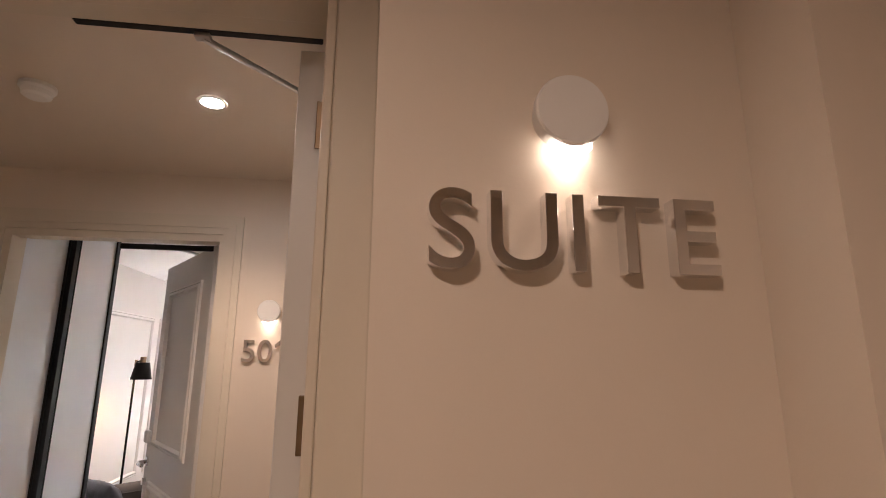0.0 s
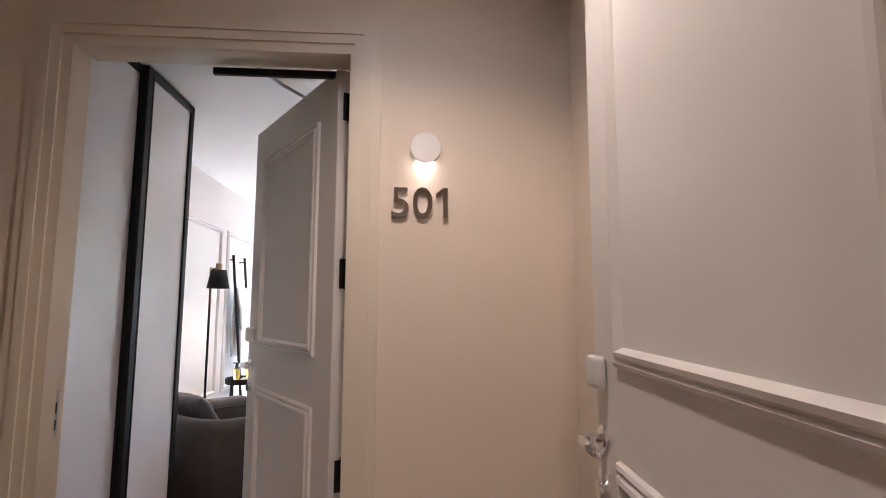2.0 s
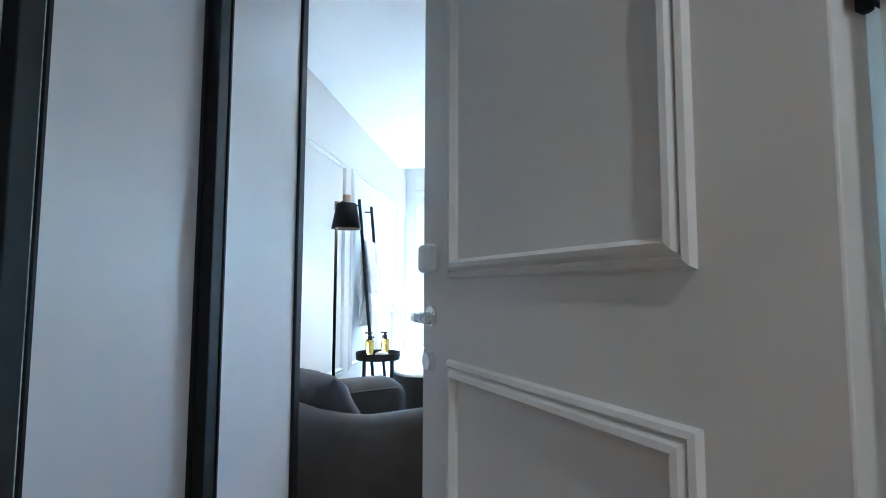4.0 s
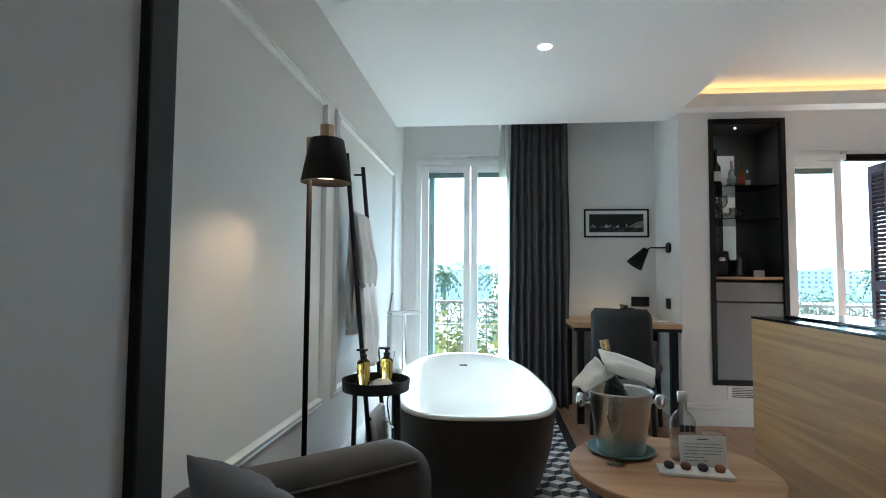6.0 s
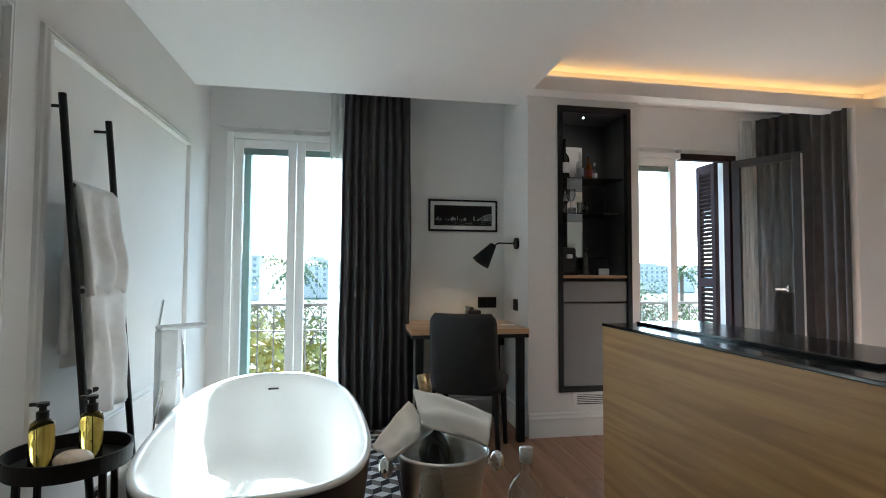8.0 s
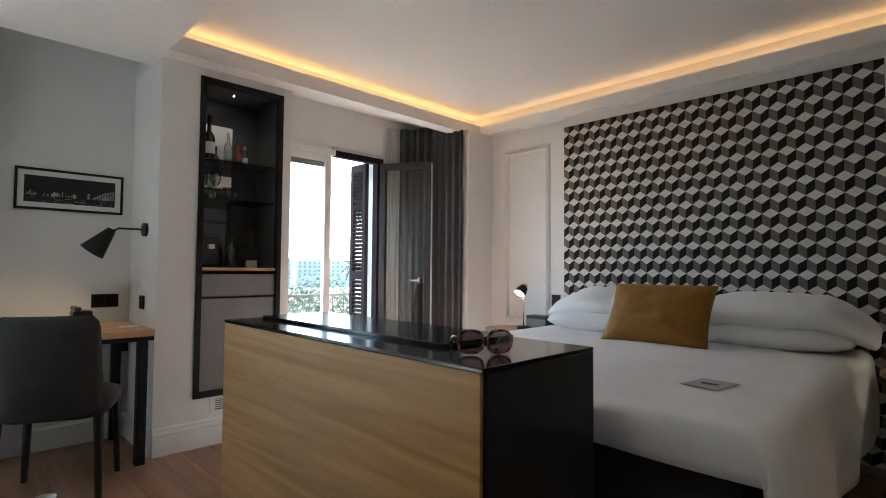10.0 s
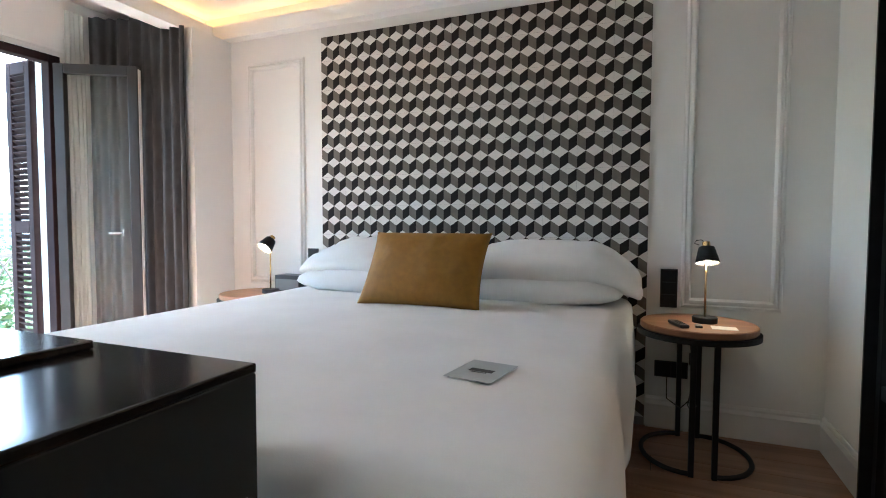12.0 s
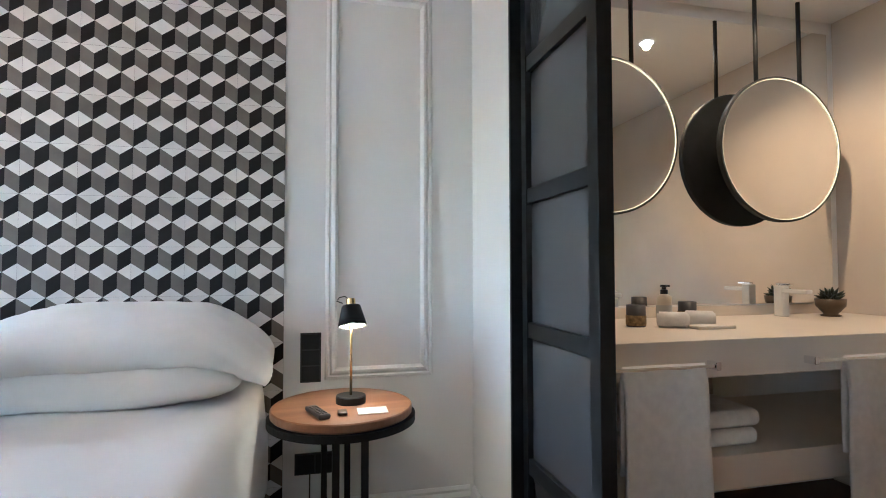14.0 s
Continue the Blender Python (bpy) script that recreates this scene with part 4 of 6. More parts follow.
sweep(bm, [(-0.03, -0.05, 0.62), (-0.07, -0.06, 0.45), (-0.085, -0.06, 0.3), (-0.06, -0.055, 0.18), (0.0, -0.05, 0.13), (0.06, -0.02, 0.16), (0.085, 0.0, 0.22)], 0.006, 8)
part("hose", bm, M_CHROME, fc, "", True)
bm = B()
lathe(bm, [(0, 0), (0.07, 0), (0.07, 0.008), (0.03, 0.012)], seg=24)
box(bm, -0.028, 0.028, -0.022, 0.022, 0.01, 0.422, 0.006)
part("base", bm, M_CHROME, fc)


# ---- desk, chair, picture, lamp ----
dk = thing("desk", "wooden desk on a black metal frame", "desk")
DX0, DX1, DY0, DY1 = -1.185, -0.395, 8.14, 8.80
bm = B()
box(bm, DX0, DX1, DY0, DY1, 0.715, 0.75, 0.003)
part("desktop", bm, M_OAKT, dk, "brown wooden desktop")
bm = B()
box(bm, DX0 + 0.003, DX1 - 0.003, DY0 + 0.003, DY1, 0.69, 0.7145, 0.002)
part("apron", bm, M_BLACK, dk)
for x in (DX0 + 0.03, DX1 - 0.08):
    for y in (DY0 + 0.01, DY1 - 0.06):
        bm = B()
        box(bm, x, x + 0.05, y, y + 0.05, 0, 0.69, 0.003)
        part("leg", bm, M_BLACK, dk)

ch = thing("desk_chair", "charcoal upholstered chair with a high back at the desk", "chair", "", "", (-0.833, 8.02, 0), -22)


def soft_slab(bm, x0, x1, y0, y1, z0, z1, curve=0.0, taper=0.0):
    box(bm, x0, x1, y0, y1, z0, z1, min(x1 - x0, y1 - y0, z1 - z0) * 0.4, 4)


bm = B()


def backf(sg):
    def f(u, v):
        a, b = 2 * u - 1, v
        w = 0.21 - 0.012 * b - 0.03 * max(0, b - 0.92) / 0.08
        t = 0.03 * (1 - abs(a) ** 6) * (1 - max(0, (b - 0.9) / 0.1) ** 2) + 0.004
        return (a * w, -0.205 - 0.07 * b + 0.03 * a * a + sg * t, 0.42 + 0.463 * b)
    return f


grid(bm, backf(1), 20, 16)
grid(bm, backf(-1), 20, 16)
bmesh.ops.remove_doubles(bm, verts=bm.verts, dist=0.009)
part("backrest", bm, M_CHAIRF, ch, "", True)
bm = B()
blob(bm, (0, 0.02, 0.44), (0.235, 0.25, 0.055), 5, 32, 10)
part("seat", bm, M_CHAIRF, ch, "", True)
for x in (-0.19, 0.19):
    for y in (-0.19, 0.21):
        bm = B()
        rod(bm, (x * 1.08, y * 1.1, 0), (x, y, 0.42), 0.014, 0.021, 10)
        part("leg", bm, M_BLACK, ch)

pc = thing("picture", "framed black and white harbour photograph on the wall", "picture")
PX0, PX1, PZ0, PZ1, PY = -0.985, -0.43, 1.445, 1.695, Y_WIN
bm = B()
for b in ((PX0, PX1, PZ0, PZ0 + 0.014), (PX0, PX1, PZ1 - 0.014, PZ1), (PX0, PX0 + 0.014, PZ0 + 0.014, PZ1 - 0.014), (PX1 - 0.014, PX1, PZ0 + 0.014, PZ1 - 0.014)):
    box(bm, b[0], b[1], PY - 0.022, PY - 0.0005, b[2], b[3], 0.002)
part("frame", bm, M_BLACK, pc, "black frame")
bm = B()
box(bm, PX0 + 0.014, PX1 - 0.014, PY - 0.012, PY - 0.008, PZ0 + 0.014, PZ1 - 0.014)
mount = part("mount", bm, M_PAPER, pc, "white mount")
bm = B()
box(bm, PX0 + 0.045, PX1 - 0.045, PY - 0.0135, PY - 0.0121, PZ0 + 0.045, PZ1 - 0.045)
pho = part("photograph", bm, mat("photo_dark", (0.012, 0.012, 0.013), 0.4, var=0.3, scale=9), pc, "dark night photograph")
rnd = random.Random(4)
M_PHOTOL = mat("photo_light", (0.5, 0.5, 0.5), 0.5, var=0.3, scale=60)
bm = B()
for i in range(38):
    x = PX0 + 0.05 + (PX1 - PX0 - 0.11) * rnd.random()
    h = 0.006 + 0.03 * rnd.random() * (0.4 + 0.6 * rnd.random())
    z = PZ0 + 0.085 + rnd.uniform(-0.004, 0.004)
    box(bm, x, x + rnd.uniform(0.003, 0.012), PY - 0.0142, PY - 0.0136, z, z + h)
for i in range(26):
    x = PX0 + 0.05 + (PX1 - PX0 - 0.11) * rnd.random()
    z = PZ0 + 0.048 + 0.03 * rnd.random()
    box(bm, x, x + rnd.uniform(0.01, 0.035), PY - 0.0142, PY - 0.0136, z, z + 0.0015)
for i in range(14):
    u = i / 13
    x = PX1 - 0.17 + 0.115 * u
    z = PZ0 + 0.09 + 0.05 * math.sin(u * 1.5)
    box(bm, x, x + 0.004, PY - 0.0142, PY - 0.0136, PZ0 + 0.085, z)
    box(bm, x, x + 0.009, PY - 0.0146, PY - 0.0143, z, z + 0.004)
tagged(part("skyline", bm, M_PHOTOL, pho), kind="stuff")

dl = thing("desk_wall_lamp", "black wall lamp with a small cone shade, lit", "wall lamp")
LPX, LPZ = -0.373, 1.335
bm = B()
rod(bm, (LPX, 8.46, LPZ), (LPX - 0.02, 8.46, LPZ), 0.042, seg=28)
part("wall_plate", bm, M_BLACK, dl)
bm = B()
sweep(bm, [(LPX - 0.02, 8.46, LPZ), (LPX - 0.15, 8.45, LPZ), (LPX - 0.185, 8.45, LPZ - 0.02)], 0.006)
part("arm", bm, M_BLACK, dl, "", True)
bm = B()
shade_lathe(bm, 0.068, 0.022, 0.165)
bmesh.ops.transform(bm, matrix=Matrix.Translation((LPX - 0.285, 8.44, LPZ - 0.145)) @ Matrix.Rotation(radians(36), 4, "Y"), verts=bm.verts)
part("shade", bm, M_BLACK, dl, "", True)
bm = B()
blob(bm, (LPX - 0.255, 8.44, LPZ - 0.105), (0.018, 0.018, 0.022), 2.0, 14, 8)
part("bulb", bm, M_BULB, dl, "lit bulb", True)
lamp("desk_lamp_glow", "SPOT", look((LPX - 0.295, 8.44, LPZ - 0.16), (LPX - 0.42, 8.55, 0.7)), 0.22, WARM, 0.02, 110)


def socket(name, c, n, w, h, label, keys=1):
    """A flat plate on a wall; n is the wall's normal, along x or y."""
    d = thing(name, label, "wall socket")
    bm = B()
    if abs(n[0]) > 0:
        box(bm, c[0], c[0] + 0.009 * n[0], c[1] - w / 2, c[1] + w / 2, c[2] - h / 2, c[2] + h / 2, 0.0015) if n[0] > 0 else box(bm, c[0] - 0.009, c[0], c[1] - w / 2, c[1] + w / 2, c[2] - h / 2, c[2] + h / 2, 0.0015)
    else:
        box(bm, c[0] - w / 2, c[0] + w / 2, c[1] - 0.009, c[1], c[2] - h / 2, c[2] + h / 2, 0.0015)
    part("plate", bm, M_BLACKP, d)
    for k in range(keys):
        bm = B()
        if abs(n[0]) > 0:
            z0 = c[2] - h / 2 + 0.006 + (h - 0.008) * k / keys if h > w else c[2] - h / 2 + 0.006
            z1 = z0 + (h - 0.008) / keys - 0.004 if h > w else c[2] + h / 2 - 0.006
            y0 = c[1] - w / 2 + 0.006 if h > w else c[1] - w / 2 + 0.006 + (w - 0.008) * k / keys
            y1 = c[1] + w / 2 - 0.006 if h > w else y0 + (w - 0.008) / keys - 0.004
            xa = c[0] + 0.009 * n[0]
            box(bm, min(xa, xa + 0.003 * n[0]), max(xa, xa + 0.003 * n[0]), y0, y1, z0, z1, 0.001)
        else:
            x0 = c[0] - w / 2 + 0.006 + (w - 0.008) * k / keys
            box(bm, x0, x0 + (w - 0.008) / keys - 0.004, c[1] - 0.012, c[1] - 0.009, c[2] - h / 2 + 0.006, c[2] + h / 2 - 0.006, 0.001)
        part("key", bm, M_BLACK, d)
    return d


socket("wall_socket", (-0.372, 8.50, 0.885), (-1, 0), 0.085, 0.085, "black wall socket beside the desk")
socket("wall_socket", (-0.51, Y_WIN, 0.885), (0, -1), 0.15, 0.085, "black double wall socket above the desk", 2)
socket("wall_socket", (-0.41, Y_WIN, 0.59), (0, -1), 0.085, 0.085, "black wall socket below the desk")
socket("light_switch", (X_R, 5.09, 0.74), (-1, 0), 0.082, 0.20, "tall black switch panel by the bed", 3)
socket("wall_socket", (X_R, 5.07, 0.315), (-1, 0), 0.16, 0.085, "black double wall socket behind the side table", 2)
socket("light_switch", (X_R, 7.31, 0.80), (-1, 0), 0.082, 0.20, "tall black switch panel by the bed", 3)
tel = thing("telephone", "black desk telephone standing on the desk", "telephone", "", "", (-0.66, 8.66, 0.75))
bm = B()
box(bm, -0.05, 0.05, -0.06, 0.06, 0, 0.09, 0.012, 3)
part("base", bm, M_BLACKP, tel)
bm = B()
box(bm, -0.045, -0.012, -0.085, 0.085, 0.09, 0.115, 0.010, 3)
part("handset", bm, M_BLACKP, tel)
bm = B()
box(bm, -0.52, -0.42, 8.35, 8.42, 0.7505, 0.754)
solo("notepad", bm, M_PAPER, "white notepad on the desk", "notepad")


# ---- minibar niche ----
nb = thing("minibar", "built-in minibar with black frame, glass shelves and grey fronts", "cabinet")
NX0, NX1, NZ0, NZ1, NY = -0.14, 0.39, 0.31, 2.295, 8.238
bm = B()
for b in ((NX0 - 0.012, NX0 + 0.022, NZ0 - 0.012, NZ1 + 0.012), (NX1 - 0.022, NX1 + 0.012, NZ0 - 0.012, NZ1 + 0.012), (NX0 + 0.022, NX1 - 0.022, NZ1 - 0.022, NZ1 + 0.012), (NX0 + 0.022, NX1 - 0.022, NZ0 - 0.012, NZ0 + 0.022)):
    box(bm, b[0], b[1], NY - 0.014, NY + 0.03, b[2], b[3], 0.002)
part("frame", bm, M_BLACK, nb, "black metal frame")
for nm, b in (("back_panel", (NX0 + 0.001, NX1 - 0.001, 8.585, 8.599, NZ0, NZ1 - 0.001)), ("side_panel", (NX0 + 0.001, NX0 + 0.014, NY + 0.03, 8.585, NZ0, NZ1 - 0.001)), ("side_panel", (NX1 - 0.014, NX1 - 0.001, NY + 0.03, 8.585, NZ0, NZ1 - 0.001)), ("top_panel", (NX0 + 0.014, NX1 - 0.014, NY + 0.03, 8.585, NZ1 - 0.015, NZ1 - 0.001))):
    bm = B()
    box(bm, *b)
    part(nm, bm, M_DARKIN, nb, "dark grey lining")
bm = B()
box(bm, NX0 + 0.10, NX1 - 0.20, 8.579, 8.584, 1.15, 2.1)
part("back_mirror", bm, M_MIRROR, nb, "mirror strip on the back")
bm = B()
box(bm, NX0 + 0.023, NX1 - 0.023, NY + 0.002, 8.58, 1.085, 1.105, 0.002)
part("counter", bm, M_OAKT, nb, "wooden counter board")
bm = B()
box(bm, NX0 + 0.024, NX1 - 0.024, NY + 0.004, NY + 0.024, 0.92, 1.062, 0.002)
part("drawer", bm, M_GREY, nb, "grey drawer front")
bm = B()
box(bm, NX0 + 0.024, NX1 - 0.024, NY + 0.004, NY + 0.024, NZ0 + 0.026, 0.908, 0.002)
part("door", bm, M_GREY, nb, "grey cupboard door")
for z in (1.80, 1.545):
    bm = B()
    box(bm, NX0 + 0.015, NX1 - 0.015, NY + 0.05, 8.578, z, z + 0.008, 0.001)
    part("glass_shelf", bm, M_GLASSD, nb, "smoked glass shelf")
bm = B()
rod(bm, (0.12, 8.40, NZ1 - 0.0155), (0.12, 8.40, NZ1 - 0.017), 0.005)
part("spot", bm, M_BULBW, nb, "tiny lit spot")
lamp("minibar_spot", "SPOT", look((0.12, 8.40, NZ1 - 0.02), (0.12, 8.4001, 1.0)), 0.12, SOFT, 0.006, 120)


def lathe_thing(name, prof, at, material, label, category, seg=24, group=""):
    bm = B()
    lathe(bm, prof, at, seg)
    return solo(name, bm, material, label, category, smooth=True, group=group)


def bottle(x, y, z, h, r, material, label, neck=0.35, cap=M_BLACKP, band=None, name="bottle"):
    d = thing(name, label, "bottle", "", "", (x, y, z))
    bm = B()
    hb = h * (1 - neck)
    lathe(bm, [(0, 0), (r * 0.95, 0), (r, 0.006), (r, hb * 0.86), (r * 0.75, hb * 0.97), (r * 0.36, hb + h * 0.06), (r * 0.32, h * 0.93), (r * 0.36, h * 0.94), (r * 0.36, h), (0, h)], seg=20)
    part("body", bm, material, d, "", True)
    if band:
        bm = B()
        lathe(bm, [(r + 0.0007, hb * 0.22), (r + 0.0007, hb * 0.66)], seg=20)
        part("label", bm, band, d, "", True)
    bm = B()
    lathe(bm, [(r * 0.38, h * 0.86), (r * 0.40, h + 0.002), (0, h + 0.003)], seg=16)
    part("cap", bm, cap, d, "", True)
    return d


M_WINE = mat("dark_wine_glass", (0.012, 0.014, 0.01), 0.1, var=0.1)
M_RUM = mat("amber_spirit", (0.2, 0.085, 0.03), 0.15, var=0.1)
M_REDLAB = mat("red_label", (0.3, 0.06, 0.04), 0.5)
bottle(-0.05, 8.36, 1.808, 0.29, 0.037, M_WINE, "dark wine bottle with a cream label", 0.4, M_WINE, M_PAPER)
bottle(-0.085, 8.50, 1.808, 0.29, 0.037, M_WINE, "dark wine bottle standing behind", 0.4, M_WINE, M_PAPER)
bottle(0.09, 8.40, 1.808, 0.21, 0.026, M_GLASSB, "clear gin miniature bottle", 0.35, M_STEEL, M_CARD)
bottle(0.15, 8.38, 1.808, 0.19, 0.027, M_RUM, "amber liquor bottle with red label", 0.4, M_BLACKP, M_REDLAB)
bottle(0.21, 8.41, 1.808, 0.135, 0.02, M_GLASSB, "small clear spirit bottle", 0.35, M_STEEL, M_PAPER)
for x, y in ((-0.07, 8.40), (0.0, 8.46), (-0.01, 8.34)):
    lathe_thing("wine_glass", [(0, 0), (0.032, 0.001), (0.004, 0.006), (0.004, 0.075), (0.022, 0.095), (0.036, 0.13), (0.033, 0.175), (0.031, 0.175), (0.034, 0.13), (0.02, 0.098), (0, 0.085)], (x, y, 1.553), M_GLASSB, "clear stemmed wine glass on the glass shelf", "glass", 20, "minibar glasses")
for x, y in ((0.09, 8.38), (0.16, 8.45)):
    lathe_thing("tumbler", [(0, 0), (0.032, 0), (0.035, 0.09), (0.033, 0.09), (0.030, 0.008), (0, 0.008)], (x, y, 1.553), M_GLASSB, "clear water tumbler on the glass shelf", "glass", 20, "minibar glasses")
cf = thing("coffee_machine", "small black capsule coffee machine", "coffee machine", "", "", (-0.04, 8.42, 1.105))
bm = B()
box(bm, -0.06, 0.06, -0.11, 0.11, 0, 0.20, 0.02, 3)
part("body", bm, M_BLACKP, cf)
bm = B()
box(bm, -0.02, 0.02, -0.135, -0.10, 0.12, 0.15, 0.006)
part("spout", bm, M_STEEL, cf)
bottle(0.12, 8.38, 1.105, 0.20, 0.032, M_GLASSB, "clear glass water carafe", 0.3, M_BLACKP)
lathe_thing("kettle", [(0, 0), (0.055, 0), (0.058, 0.01), (0.05, 0.12), (0.03, 0.17), (0.02, 0.175), (0.012, 0.2), (0, 0.2)], (0.05, 8.48, 1.105), M_BLACKP, "black electric kettle on the minibar counter", "kettle")
bm = B()
box(bm, 0.19, 0.33, 8.42, 8.50, 1.106, 1.245, 0.004)
solo("menu_box", bm, M_BLACKP, "black folded minibar menu holder", "menu")
bm = B()
box(bm, 0.21, 0.28, 8.33, 8.36, 1.1055, 1.155, 0.001)
solo("price_card", bm, M_PAPER, "small white price card standing up", "card")

vent = thing("vent_grille", "white wall vent grille low on the pier", "vent", "", "", (0.08, NY, 0.245))
bm = B()
for b in ((-0.13, 0.29, -0.045, -0.034), (-0.13, 0.29, 0.034, 0.045), (-0.13, -0.10, -0.034, 0.034), (0.26, 0.29, -0.034, 0.034)):
    box(bm, b[0], b[1], -0.008, 0.0, b[2], b[3], 0.001)
part("frame", bm, M_TRIM, vent)
bm = B()
box(bm, -0.10, 0.26, -0.0015, -0.0005, -0.034, 0.034)
part("backing", bm, M_BLACKP, vent, "dark duct behind")
for k in range(5):
    bm = B()
    z = -0.026 + k * 0.0125
    box(bm, -0.10, 0.26, -0.007, -0.0018, z, z + 0.006)
    part("slat", bm, M_TRIM, vent)


# ---- coffee table and what stands on it ----
CX, CY, CZ, CR = -1.205, 5.98, 0.472, 0.325
ct = thing("coffee_table", "round pale wood coffee table on black legs", "coffee table", "", "", (CX, CY, 0))
bm = B()
lathe(bm, [(0, CZ - 0.03), (CR - 0.004, CZ - 0.03), (CR, CZ - 0.026), (CR, CZ - 0.003), (CR - 0.003, CZ), (0, CZ)], seg=64)
part("tabletop", bm, M_OAKT, ct, "round wooden top")
for k in range(3):
    a = 0.5 + k * 2 * math.pi / 3
    bm = B()
    rod(bm, (0.22 * math.cos(a), 0.22 * math.sin(a), CZ - 0.03), (0.26 * math.cos(a), 0.26 * math.sin(a), 0), 0.012, seg=10)
    part("leg", bm, M_BLACK, ct)
lathe_thing("plate", [(0, 0), (0.07, 0), (0.115, 0.012), (0.117, 0.015), (0.112, 0.015), (0.07, 0.005), (0, 0.005)], (-1.333, 6.11, CZ), mat("teal_plate", (0.10, 0.20, 0.21), 0.3), "teal glazed plate under the ice bucket", "plate", 40)
ib = thing("ice_bucket", "steel ice bucket with round side knobs", "ice bucket", "", "", (-1.333, 6.11, CZ + 0.006))
bm = B()
lathe(bm, [(0, 0), (0.078, 0), (0.082, 0.006), (0.109, 0.205), (0.114, 0.208), (0.114, 0.214), (0.108, 0.215), (0.104, 0.205), (0.077, 0.012), (0, 0.012)], seg=48)
part("pail", bm, M_STEEL, ib, "", True)
for sg in (-1, 1):
    bm = B()
    rod(bm, (sg * 0.105, 0, 0.175), (sg * 0.125, 0, 0.175), 0.008)
    blob(bm, (sg * 0.138, 0, 0.175), (0.018, 0.026, 0.026), 2, 16, 10)
    part("knob", bm, M_CHROME, ib, "", True)
cb = bottle(0, 0, 0, 0.36, 0.042, M_WINE, "champagne bottle with golden foil in the ice bucket", 0.42, mat("gold_foil", (0.6, 0.42, 0.22), 0.35, 0.8, var=0.3, scale=60, bump=0.5), M_PAPER, "champagne_bottle")
cb.matrix_world = pose(-1.325, 6.07, CZ + 0.045, -18, -8, 0)
nap = B()


def flap(ends, belly, seed):
    """A folded strip of cloth between two edges, each from (x, y, z) to (x, y, z), seen from the pail's rim."""
    (a, b), (c, d) = ends

    def f(u, v):
        p = Vector(a).lerp(Vector(b), u).lerp(Vector(c).lerp(Vector(d), u), v)
        p.z += belly * math.sin(u * math.pi) * 0.4 + 0.004 * math.sin(v * 9 + seed + 3 * u) + 0.006 * noise.noise((u * 3, v * 3, seed))
        p.y -= belly * math.sin(v * math.pi) + 0.006 * noise.noise((u * 4, v * 4, seed + 5))
        return (-1.333 + p.x, 6.11 + p.y, CZ + 0.221 + p.z)
    grid(nap, f, 22, 14)


flap((((-0.07, 0.03, 0.128), (0.122, 0.0, 0.072)), ((-0.06, -0.045, 0.072), (0.088, -0.07, 0.018))), 0.016, 1.0)
flap((((-0.078, 0.02, 0.105), (-0.165, 0.0, 0.010)), ((-0.025, -0.025, 0.055), (-0.128, -0.065, -0.002))), 0.012, 7.0)


napkin = solo("napkin", nap, M_LINEN, "white cloth napkin draped over the bottle", "napkin", smooth=True)
md = napkin.modifiers.new("thick", "SOLIDIFY")
md.thickness = 0.009
lathe_thing("champagne_flute", [(0, 0), (0.032, 0.001), (0.006, 0.005), (0.0035, 0.012), (0.0035, 0.085), (0.014, 0.105), (0.029, 0.155), (0.022, 0.215), (0.0205, 0.215), (0.0275, 0.155), (0.012, 0.108), (0, 0.096)], (-1.38, 5.982, CZ), M_GLASSB, "empty tulip champagne flute", "glass", 28)
gb = bottle(-1.138, 6.055, CZ, 0.228, 0.042, M_GLASSB, "clear square gin bottle with dark lettering", 0.32, M_STEEL, None, "gin_bottle")
bm = B()
for k, (z0, h, w) in enumerate(((0.105, 0.022, 0.05), (0.072, 0.016, 0.044), (0.052, 0.006, 0.04), (0.04, 0.004, 0.036))):
    for j in range(3 if k < 2 else 1):
        ww = w / (3 if k < 2 else 1)
        x = -w / 2 + j * ww
        box(bm, x + 0.002, x + ww - 0.002, -0.0442, -0.0425, z0, z0 + h)
part("lettering", bm, M_INK, gb, "dark printed bars")
lathe_thing("tumbler", [(0, 0), (0.034, 0), (0.038, 0.085), (0.036, 0.085), (0.032, 0.008), (0, 0.008)], (-1.035, 6.07, CZ), M_GLASSB, "empty clear tumbler on the coffee table", "glass", 28)
card = thing("welcome_card", "white handwritten welcome card leaning on the bottle", "card")
bm = B()
box(bm, -0.075, 0.075, -0.0008, 0.0008, 0, 0.10)
sheet = part("sheet", bm, M_PAPER, card)
bm = B()
rnd = random.Random(8)
for k in range(6):
    x = -0.06
    while x < (0.058 if k < 4 else 0.0):
        w = rnd.uniform(0.004, 0.013)
        box(bm, x, x + w, -0.0013, -0.0009, 0.072 - k * 0.0105, 0.0735 - k * 0.0105 + rnd.uniform(0, 0.0012))
        x += w + 0.003
box(bm, -0.018, 0.018, -0.0013, -0.0009, 0.086, 0.0895)
part("handwriting", bm, mat("ink_brown", (0.12, 0.09, 0.08), 0.7), sheet, "lines of small handwriting")
card.matrix_world = pose(-1.096, 5.985, CZ + 0.0005, -9, 0, 0)
sl = thing("snack_tray", "small slate tray with chocolates", "tray", "", "", (-1.15, 5.925, CZ), -8)
bm = B()
box(bm, -0.11, 0.11, -0.04, 0.04, 0, 0.012, 0.003)
part("slate", bm, M_PAPER, sl)
